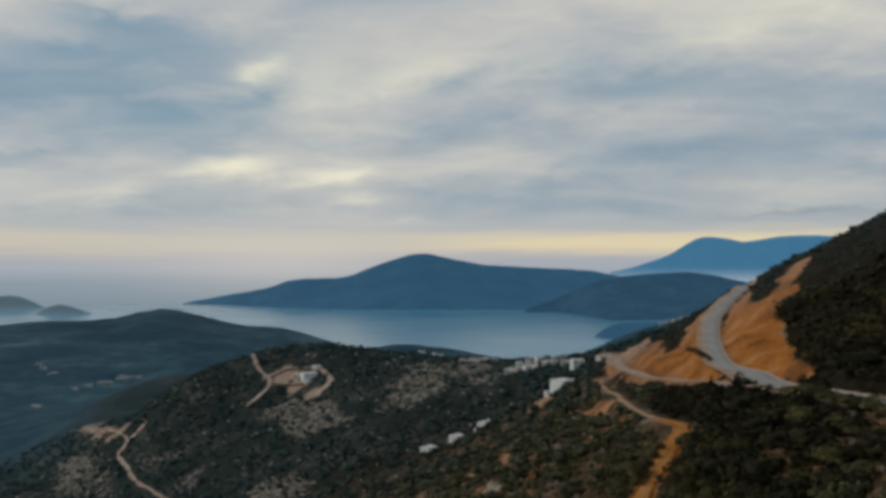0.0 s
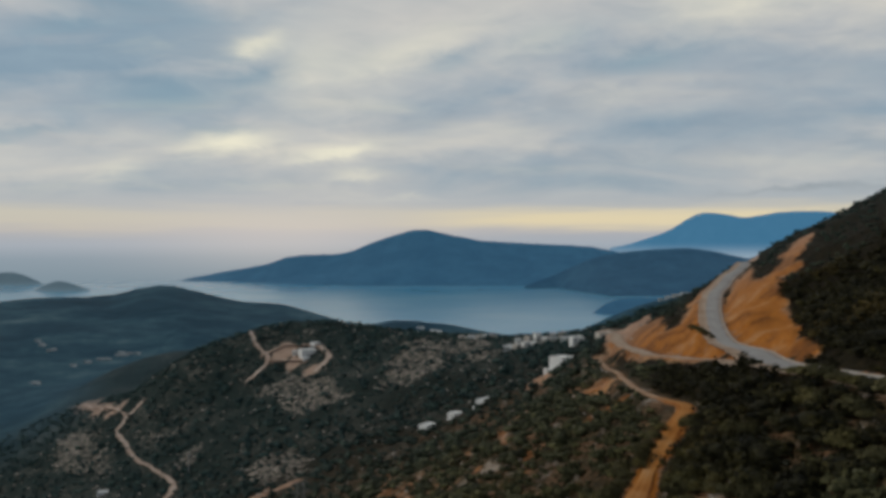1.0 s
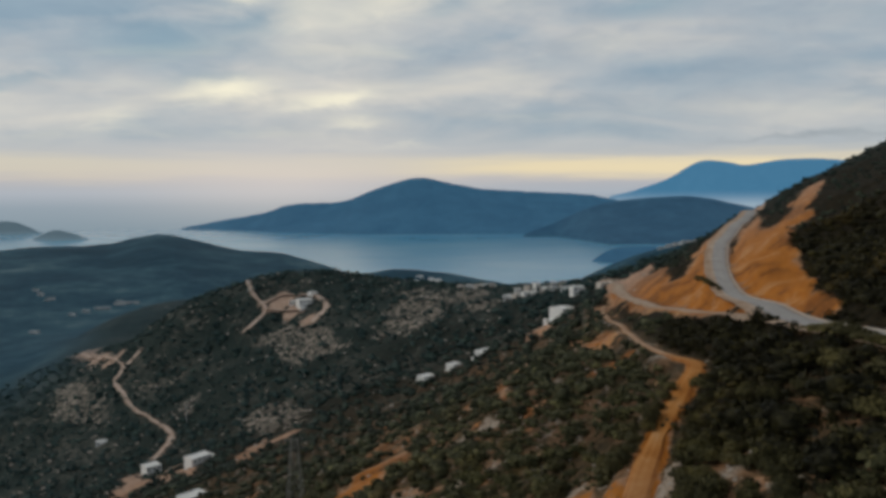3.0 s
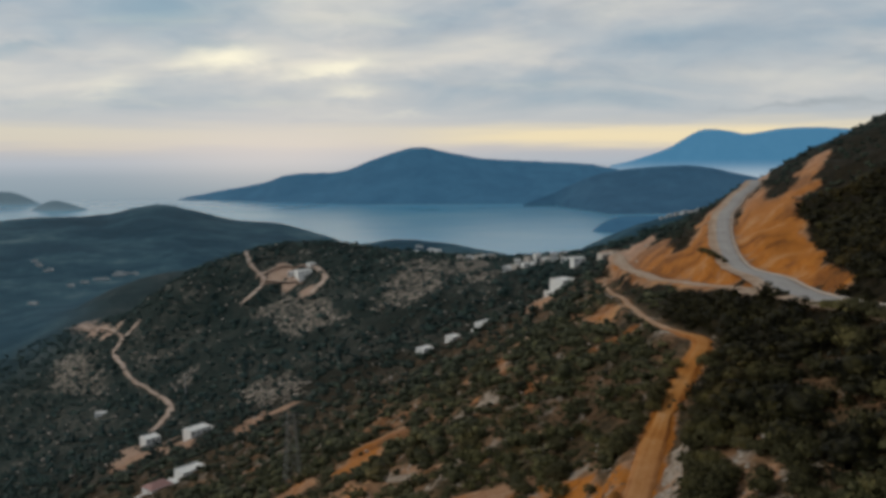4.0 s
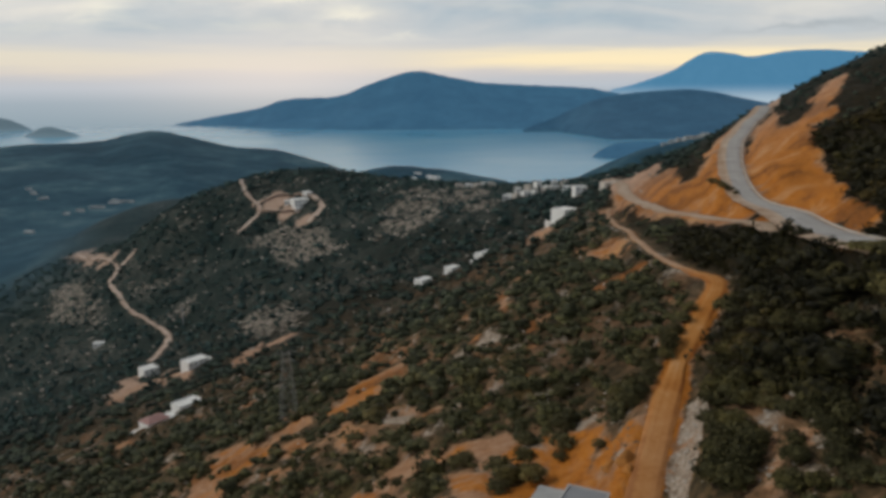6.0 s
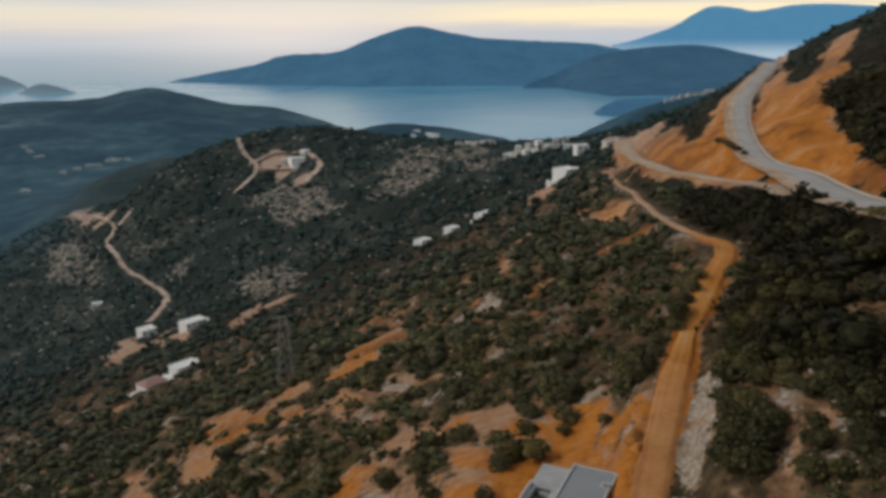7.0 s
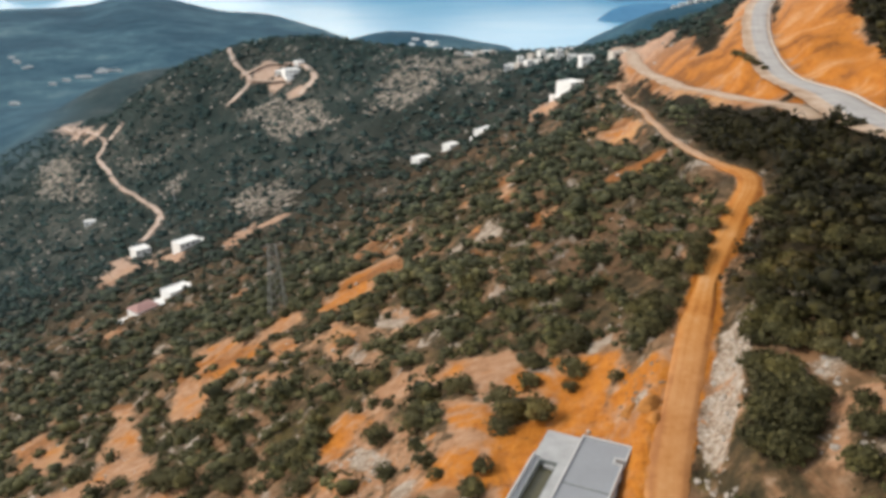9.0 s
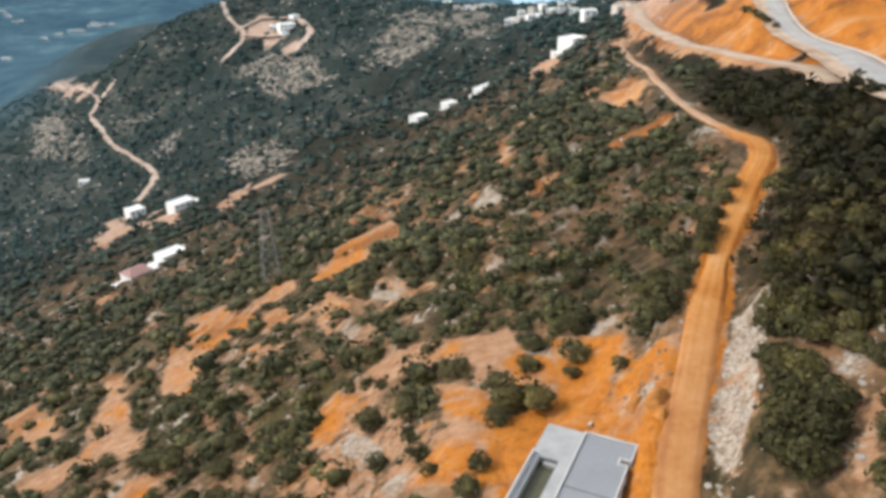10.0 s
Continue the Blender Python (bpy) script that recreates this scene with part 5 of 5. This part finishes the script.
ROCK_SHAPES = [make_boulder(s) for s in range(6)]
ROCK_MESHES, BROWN_MESHES = [], []
for v, f in ROCK_SHAPES:
    for mat, meshes in ((STONE, ROCK_MESHES), (STAINED, BROWN_MESHES)):
        me = bpy.data.meshes.new("boulder")
        me.from_pydata(v.tolist(), [], f.tolist())
        me.materials.append(mat)
        meshes.append(me)


def place_boulders():
    row = STONE_BAND
    spots = []
    for _ in range(120):
        q = row[rng.integers(0, len(row))] + rng.normal(size=2) * np.array([0.95, 0.6])
        spots.append((q[0], q[1], 0.14 + 0.36 * rng.uniform() ** 2))
    for cx, cy, rad, cnt in ((42.5, 122, 3, 14), (39.5, 119, 2.5, 10), (37, 110, 3, 10), (31.1, 165, 2.5, 10), (27.6, 160, 2, 8), (-11.5, 150, 3, 12), (-6.6, 146, 3, 10), (16, 250, 4, 8), (-20, 150, 4, 8), (37, 106, 2.5, 10)):
        for _ in range(cnt):
            spots.append((cx + rng.normal() * rad * 0.6, cy + rng.normal() * rad * 0.6, 0.16 + 0.42 * rng.uniform() ** 2))
    stained = len(spots)
    for cx, cy, rad, cnt in ((24, 131, 2, 18), (25.3, 135, 1.8, 16), (26.6, 139.5, 1.4, 12), (27, 143.5, 1.0, 6)):
        for _ in range(cnt):
            spots.append((cx + rng.normal() * rad * 0.6, cy + rng.normal() * rad * 0.6, 0.16 + 0.4 * rng.uniform() ** 2))
    for k, (x, y, r) in enumerate(spots):
        brown = k >= stained
        ob = new("boulder", (BROWN_MESHES if brown else ROCK_MESHES)[rng.integers(0, 6)])
        ob.matrix_basis = pose(x, y, ground_z(x, y) - 0.08 * r, float(rng.uniform(-15, 15)), float(rng.uniform(-15, 15)), float(rng.uniform(0, 360))) @ Matrix.Diagonal((r, r, r, 1))
        tagged(ob, "earth-stained brown stone in the dug-over yard" if brown else "pale weathered limestone boulder on red earth", "rock", "dug stones in the yard" if brown else "boulders beside the track")


place_boulders()


def earth_mound(x, y, long, wide, high, turn):
    """A tipped heap of dug earth with a clodded surface."""
    rows, cols = 9, 26
    ring, around = np.meshgrid(np.linspace(0, 1, rows), np.arange(cols) * 2 * np.pi / cols, indexing="ij")
    px, py = ring * np.cos(around) * long / 2, ring * np.sin(around) * wide / 2
    edge = 1 + 0.35 * (fbm(px * 1.0 + x * 3, py + y * 3, 1.6, 3, 13) - 0.5)
    pz = high * np.cos(ring * np.pi / 2) ** 1.3 + (fbm(px + x, py + y, 0.9, 4, 17) - 0.5) * 0.5 * (1 - ring**4) - 0.25 * ring
    ob = mesh_object("earth_mound", np.stack([(px * edge).ravel(), (py * edge).ravel(), pz.ravel()], 1), grid_faces(rows, cols, True), RAW_EARTH)
    tagged(ob, "tipped mound of dark orange dug soil beside the new house", "mound", "mounds of dug soil")
    ob.matrix_basis = pose(x, y, ground_z(x, y) - 0.15, 0, 0, turn)


for mound in ((25.0, 127.6, 4.2, 2.6, 1.1, 60), (23.6, 129.6, 3.4, 2.2, 0.9, 40), (24.8, 125.0, 3.0, 2.0, 0.9, 75)):
    earth_mound(*mound)


def rubble():
    """Loose pale stones all over the slope and the rocky knoll."""
    x, y = scatter(26000, -36, 34, 95, 900, rng)
    soil, rock, _, _ = land_masks(x, y)
    m = rng.uniform(size=len(x)) < np.where(rock > 0.3, 0.38, 0.10) * (1 - smooth(x / y, 0.24, 0.30) * smooth(y, 150, 200))
    x, y = x[m], y[m]
    d = np.hypot(x, y)
    size = rng.gamma(3, 0.14, len(x)).clip(0.15, 1.0) * np.clip(d / 260, 0.8, 2.6)
    shapes = [(v * np.array([1, 1, 0.9]), f) for v, f in [lumpy(ICO1, 1.0, rng, 0.7, 0.2) for _ in range(5)]]
    ob = scrub_mass("loose_stones", shapes, x, y, size, STONE, "scattered pale limestone outcrops and stones", rng)
    ob["category"] = "stones"


rubble()


# houses
def box(bm, x0, x1, y0, y1, z0, z1, bevel=0.0):
    r = bmesh.ops.create_cube(bm, size=1)
    for v in r["verts"]:
        v.co = (x0 + (v.co.x + 0.5) * (x1 - x0), y0 + (v.co.y + 0.5) * (y1 - y0), z0 + (v.co.z + 0.5) * (z1 - z0))
    if bevel:
        bmesh.ops.bevel(bm, geom=list({e for v in r["verts"] for e in v.link_edges}), offset=bevel, segments=1, affect="EDGES")


def boxed(name, mat, parent, *sizes, label="", bevel=0.0):
    bm = bmesh.new()
    for s in sizes:
        box(bm, *s, bevel=bevel)
    return part(name, bm, mat, parent, label)


def window(parent, x, y, z, w, h, face):
    """A framed window let into the wall; face: 0 front, 1 right side."""
    d = 0.06
    if face == 0:
        fr = boxed("window", WHITE, parent, (x - w / 2 - d, x - w / 2, y - 0.08, y + 0.02, z, z + h), (x + w / 2, x + w / 2 + d, y - 0.08, y + 0.02, z, z + h), (x - w / 2 - d, x + w / 2 + d, y - 0.08, y + 0.02, z + h, z + h + d), (x - w / 2 - d, x + w / 2 + d, y - 0.14, y + 0.02, z - d, z))
        boxed("pane", GLASS, fr, (x - w / 2, x + w / 2, y - 0.03, y + 0.01, z, z + h))
    else:
        fr = boxed("window", WHITE, parent, (x - 0.02, x + 0.08, y - w / 2 - d, y - w / 2, z, z + h), (x - 0.02, x + 0.08, y + w / 2, y + w / 2 + d, z, z + h), (x - 0.02, x + 0.08, y - w / 2 - d, y + w / 2 + d, z + h, z + h + d), (x - 0.02, x + 0.14, y - w / 2 - d, y + w / 2 + d, z - d, z))
        boxed("pane", GLASS, fr, (x - 0.01, x + 0.03, y - w / 2, y + w / 2, z, z + h))


def village_house(x, y, turn, w, d, floors, label, wall=WHITE, roof="flat", wing=0.0, terrace=0.0, step=0.0, group="white houses on the slopes"):
    root = tagged(new("house"), label, "house", group)
    h = 3.0 * floors
    sizes = [(-w / 2, w / 2, -d / 2, d / 2, -4.0, h)]
    if wing:
        sizes.append((w / 2 - 0.01, w / 2 + wing, -d / 2 + 0.6, d / 2 - 0.8, -4.0, h - 2.4 if floors > 1 else h - 0.7))
    boxed("wall", wall, root, *sizes, bevel=0.04)
    if roof == "flat":
        boxed("roof", wall, root, (-w / 2 + 0.2, w / 2 - 0.2, -d / 2 + 0.2, d / 2 - 0.2, h, h + 0.05))
        boxed("parapet", wall, root, (-w / 2, w / 2, -d / 2, -d / 2 + 0.2, h, h + 0.5), (-w / 2, w / 2, d / 2 - 0.2, d / 2, h, h + 0.5), (-w / 2, -w / 2 + 0.2, -d / 2 + 0.2, d / 2 - 0.2, h, h + 0.5), (w / 2 - 0.2, w / 2, -d / 2 + 0.2, d / 2 - 0.2, h, h + 0.5))
    else:
        bm = bmesh.new()
        o = 0.4
        v = [bm.verts.new(c) for c in ((-w / 2 - o, -d / 2 - o, h), (w / 2 + o, -d / 2 - o, h), (w / 2 + o, d / 2 + o, h), (-w / 2 - o, d / 2 + o, h), (-w / 4, 0, h + d * 0.22), (w / 4, 0, h + d * 0.22))]
        for f in ((0, 1, 5, 4), (1, 2, 5), (2, 3, 4, 5), (3, 0, 4), (3, 2, 1, 0)):
            bm.faces.new([v[i] for i in f])
        part("roof", bm, TILE, root, "faded red tiled roof")
    if terrace:
        boxed("terrace", wall, root, (-w / 2 - 0.3, w * 0.3, -d / 2 - terrace, -d / 2 - 0.1, -5.0, -0.1), label="walled terrace below the front")
    if step:
        boxed("terrace", wall, root, (-w / 2 - step, -w / 2 - 0.05, -d / 2 + 0.3, d / 2 - 0.3, -6.0, -0.3), (-w / 2 - step, -w / 2 - step + 0.2, -d / 2 + 0.3, d / 2 - 0.3, -0.3, 0.5), (-w / 2 - step + 0.2, -w / 2 - 0.05, -d / 2 + 0.3, -d / 2 + 0.5, -0.3, 0.5), label="walled white terrace at the lower end", bevel=0.03)
    for fl in range(floors):
        cnt = max(2, int(w / 3.2))
        for k in range(cnt):
            cx = -w / 2 + (k + 0.5) * w / cnt
            if fl == 0 and k == cnt // 2:
                boxed("door", BARK, root, (cx - 0.5, cx + 0.5, -d / 2 - 0.05, -d / 2 + 0.05, 0, 2.1))
            else:
                window(root, cx, -d / 2, 0.9 + 3 * fl, 1.3, 1.3, 0)
        window(root, w / 2 + (wing if wing and fl == 0 else 0), 0, 0.9 + 3 * fl, 1.2, 1.2, 1)
    z = min(ground_z(x + dx, y + dy) for dx in (-w / 3, w / 3) for dy in (-d / 3, d / 3))
    root.matrix_basis = pose(x, y, z + 0.6, 0, 0, turn)
    return root


village_house(69, 460, 40, 10.5, 10, 2, "white stepped house on the brow of the slope", wing=4, terrace=7, step=5)
village_house(26.5, 462, 52, 14, 6.5, 1, "long low white house among the scrub", wing=4, terrace=3, step=3.5)
village_house(8.1, 466, 45, 7.5, 6, 1, "small white house among the scrub")
village_house(-8.1, 464, 50, 9, 6, 1, "small white house with a flat roof", wing=2)
village_house(-188, 521, 45, 10, 9, 2, "white house beside a raw earth terrace")
village_house(-145, 482, 50, 14, 8.5, 2, "white house with a stepped wing on the valley side", wing=5)
village_house(-110.5, 362, 50, 11.5, 7.5, 1, "low white house with a flat roof", wing=3.5, terrace=3, step=3)
village_house(-119, 345, 52, 10, 7.5, 1, "white house with a faded red tiled roof", roof="tile", wing=4, terrace=3.5, step=6)
village_house(-127, 754, 30, 14, 10, 2, "large white house with terraces on the rocky knoll", wing=5, terrace=4)
village_house(-139, 760, 12, 6, 5, 1, "small white outbuilding beside the knoll house")
village_house(-122, 768, 50, 7, 6, 1, "low white annexe behind the knoll house", wing=2)
village_house(-267, 629, 15, 8, 5, 1, "small white shed on the dark slope")
village_house(91, 540, 10, 8, 7, 2, "white house near the gravel road")
village_house(103, 508, 14, 9, 7, 1, "pale house at the end of the gravel road", CREAM)
for x, y, w, fl, wall in ((50, 618, 4.5, 1, WHITE), (54, 628, 5, 1, WHITE), (58, 622, 4, 1, CREAM), (61, 636, 4.5, 2, WHITE), (66, 628, 5, 1, WHITE), (69, 642, 4, 2, CREAM), (73, 632, 4.5, 1, WHITE), (77, 646, 5, 2, WHITE), (80, 634, 4, 1, CREAM), (84, 642, 5, 1, WHITE), (89, 636, 4.5, 2, WHITE), (93, 604, 6, 1, WHITE), (97, 640, 4, 1, CREAM), (34, 728, 6, 1, CREAM), (26, 720, 5, 1, WHITE), (40, 735, 5, 1, WHITE), (18, 726, 5, 1, CREAM), (46, 724, 4.5, 1, CREAM)):
    village_house(x, y, (x * 37) % 80 - 15, w, 4.5 + (x * 3) % 3, fl, "white house in a row along the ridge" if wall is WHITE else "cream house in a row along the ridge", wall, wing=(x * 5) % 4, group="houses along the ridge")
for x, y, w in ((-52, 1790, 20), (-36, 1776, 14), (-19, 1758, 22), (-2, 1742, 16), (17, 1720, 22), (34, 1735, 15), (48, 1700, 14), (-44, 1740, 12)):
    village_house(x + float(rng.normal() * 8), y + float(rng.normal() * 12), (x * 31) % 90, w * float(rng.uniform(0.45, 0.95)), float(rng.uniform(7, 12)), 1 + x % 2, "far white house on the low promontory", group="houses on the promontory")
for x, y, w in ((-642, 1396, 9), (-632, 1412, 14), (-622, 1432, 8), (-611, 1466, 12), (-602, 1486, 16), (-590, 1494, 8), (-583, 1512, 14), (-570, 1520, 9), (-800, 1600, 8), (-790, 1575, 6), (-770, 1548, 9), (-756, 1524, 6), (-742, 1500, 7), (-646, 1232, 12)):
    village_house(x + float(rng.normal() * 7), y + float(rng.normal() * 12), (x * 7) % 30 - 15, w * float(rng.uniform(0.8, 1.6)), float(rng.uniform(3.5, 6)), 1, "long pale building in the valley fields", HAZED, group="buildings in the valley")


for x, y, w in ((338, 1230, 9), (347, 1224, 12), (352, 1236, 8), (357, 1219, 10), (364, 1213, 8), (371, 1222, 11), (375, 1207, 9), (384, 1202, 12), (391, 1210, 8), (396, 1196, 10)):
    village_house(x, y, (x * 13) % 60 - 20, w * 0.75, 6, 1, "pale house in the village above the coast", CREAM if x % 3 == 0 else HAZED, wing=x % 3, group="houses of the coastal village")


def pylon(x, y, high, foot, top):
    """Steel lattice mast: four legs, braces on each side, two arms."""
    root = tagged(new("power_pylon"), "grey steel lattice pylon standing in the scrub", "pylon")
    def width(t):
        return foot + (top - foot) * t
    def bar(a, b, r):
        a, b = np.array(a, float), np.array(b, float)
        d = (b - a) / np.linalg.norm(b - a)
        u = np.cross(d, (0.31, 0.95, 0.05))
        u /= np.linalg.norm(u)
        w = np.cross(d, u)
        ring = [u, w, -u, -w]
        v = np.array([a + r * k for k in ring] + [b + r * k for k in ring])
        return v, [(0, 1, 5, 4), (1, 2, 6, 5), (2, 3, 7, 6), (3, 0, 4, 7), (3, 2, 1, 0), (4, 5, 6, 7)]
    def join(name, bars, label=""):
        vs, fs, k = [], [], 0
        for v, f in bars:
            vs.append(v)
            fs += [tuple(i + k for i in q) for q in f]
            k += len(v)
        mesh_object(name, np.vstack(vs), fs, STEEL, root, label=label)
    corner = [(-1, -1), (1, -1), (1, 1), (-1, 1)]
    for cx, cy in corner:
        join("leg", [bar((cx * foot / 2, cy * foot / 2, -0.6), (cx * top / 2, cy * top / 2, high), 0.10)])
    steps = 8
    for k in range(steps):
        t0, t1 = k / steps, (k + 1) / steps
        w0, w1 = width(t0) / 2, width(t1) / 2
        bars = []
        for (ax, ay), (bx, by) in zip(corner, corner[1:] + corner[:1]):
            bars.append(bar((ax * w0, ay * w0, high * t0), (bx * w1, by * w1, high * t1), 0.055))
            bars.append(bar((bx * w0, by * w0, high * t0), (ax * w1, ay * w1, high * t1), 0.055))
            bars.append(bar((ax * w1, ay * w1, high * t1), (bx * w1, by * w1, high * t1), 0.055))
        for one in bars:
            join("brace", [one])
    for t in (0.86, 0.99):
        z, w = high * t, width(t) / 2
        join("arm", [bar((-3.2, 0, z), (3.2, 0, z), 0.10)])
        for side in (-1, 1):
            join("strut", [bar((side * 3.2, 0, z), (side * w, 0, z + 1.1), 0.07)])
    root.matrix_basis = pose(x, y, ground_z(x, y), 0, 0, 25)


def utility_pole(x, y, high):
    root = tagged(new("utility_pole"), "pale concrete utility pole on the dark slope", "pole")
    pv, pf = tube([(0, 0, -0.5), (0, 0, high * 0.5), (0, 0, high)], (0.42, 0.36, 0.28), 8)
    mesh_object("pole", np.array(pv), pf, PALE, root)
    boxed("crossarm", PALE, root, (-1.6, 1.6, -0.15, 0.15, high - 1.2, high - 0.9))
    root.matrix_basis = pose(x, y, ground_z(x, y), 0, 0, 20)


pylon(-45.5, 262, 22, 5.2, 2.0)
utility_pole(-195.4, 616.4, 14)
utility_pole(-187.8, 790.1, 12)


# the new house below the track, with roof terrace and pool
def new_house():
    root = tagged(new("house"), "new white flat-roofed house with a pool terrace below the track", "house")
    turn = math.degrees(math.atan2(-0.43, 0.903))
    top, deck, low = 4.9, 2.0, -1.2
    L = 13.0
    # local: x across to the uphill side, y away from the viewer's side; upper storey 0..5.4
    boxed("wall", NEW_WHITE, root, (0.0, 5.35, -2.6, 0.0, low, top - 0.12), (0.0, 4.3, -3.6, -2.59, low, top - 0.12), (0.0, 5.2, -L, -3.59, low, top - 0.12), bevel=0.03)
    boxed("roof", SCREED, root, (0.16, 5.2, -2.6, -0.16, top - 0.12, top - 0.02), (0.16, 4.15, -3.6, -2.6, top - 0.12, top - 0.02), (0.16, 5.05, -L + 0.16, -3.6, top - 0.12, top - 0.02), label="smooth blue-grey roof screed")
    boxed("parapet", NEW_WHITE, root, (0.0, 0.2, -L, 0.0, top - 0.12, top + 0.16), (0.2, 5.35, -0.18, 0.0, top - 0.12, top + 0.16), (5.17, 5.35, -2.6, -0.18, top - 0.12, top + 0.16), (4.3, 5.35, -2.78, -2.6, top - 0.12, top + 0.16), (4.12, 4.3, -3.6, -2.6, top - 0.12, top + 0.16), (4.3, 5.2, -3.6, -3.42, top - 0.12, top + 0.16), (5.02, 5.2, -L, -3.6, top - 0.12, top + 0.16), label="low white parapet round the roof")
    boxed("roof_seam", SHADE_SEAM, root, (0.2, 5.0, -8.5, -8.32, top - 0.02, top + 0.03), label="dark seam across the roof")
    boxed("terrace", PALE, root, (-4.9, -4.1, -L, 3.6, deck - 0.3, deck), (-4.1, 0.0, -1.9, 3.6, deck - 0.3, deck), (-2.0, 0.0, -L, -1.9, deck - 0.3, deck), (-4.1, -2.0, -L, -L + 0.8, deck - 0.3, deck), label="pale concrete pool terrace")
    boxed("terrace_wall", NEW_WHITE, root, (-4.9, -4.3, -L, 3.6, low, deck - 0.3), (-4.3, 0.0, 3.0, 3.6, low, deck - 0.3), (-4.3, 0.0, -L, -L + 0.3, low, deck - 0.3))
    boxed("terrace_parapet", NEW_WHITE, root, (-4.9, -4.72, -L, -1.6, deck, deck + 0.45), (-4.72, -4.1, -1.78, -1.6, deck, deck + 0.12))
    pool = boxed("pool", SHADE_SEAM, root, (-4.1, -4.0, -L + 0.8, -1.9, deck - 1.3, deck - 0.02), (-2.1, -2.0, -L + 0.8, -1.9, deck - 1.3, deck - 0.02), (-4.0, -2.1, -2.0, -1.9, deck - 1.3, deck - 0.02), (-4.0, -2.1, -L + 0.8, -1.9, deck - 1.45, deck - 1.3), label="unfinished pool basin, walls coloured dark as in shade")
    boxed("pool_floor", POOL, pool, (-4.0, -2.1, -L + 0.9, -2.0, deck - 1.3, deck - 0.75), label="murky olive water in the basin")
    boxed("pool_step", PALE, pool, (-3.5, -2.15, -2.5, -2.02, deck - 0.74, deck - 0.45))
    for k in range(3):
        window(root, 5.2, -5.2 - 2.6 * k, 2.9, 1.4, 1.3, 1)
    root.matrix_basis = pose(17.2, 125.0, 186.0, 0, 0, turn)


new_house()
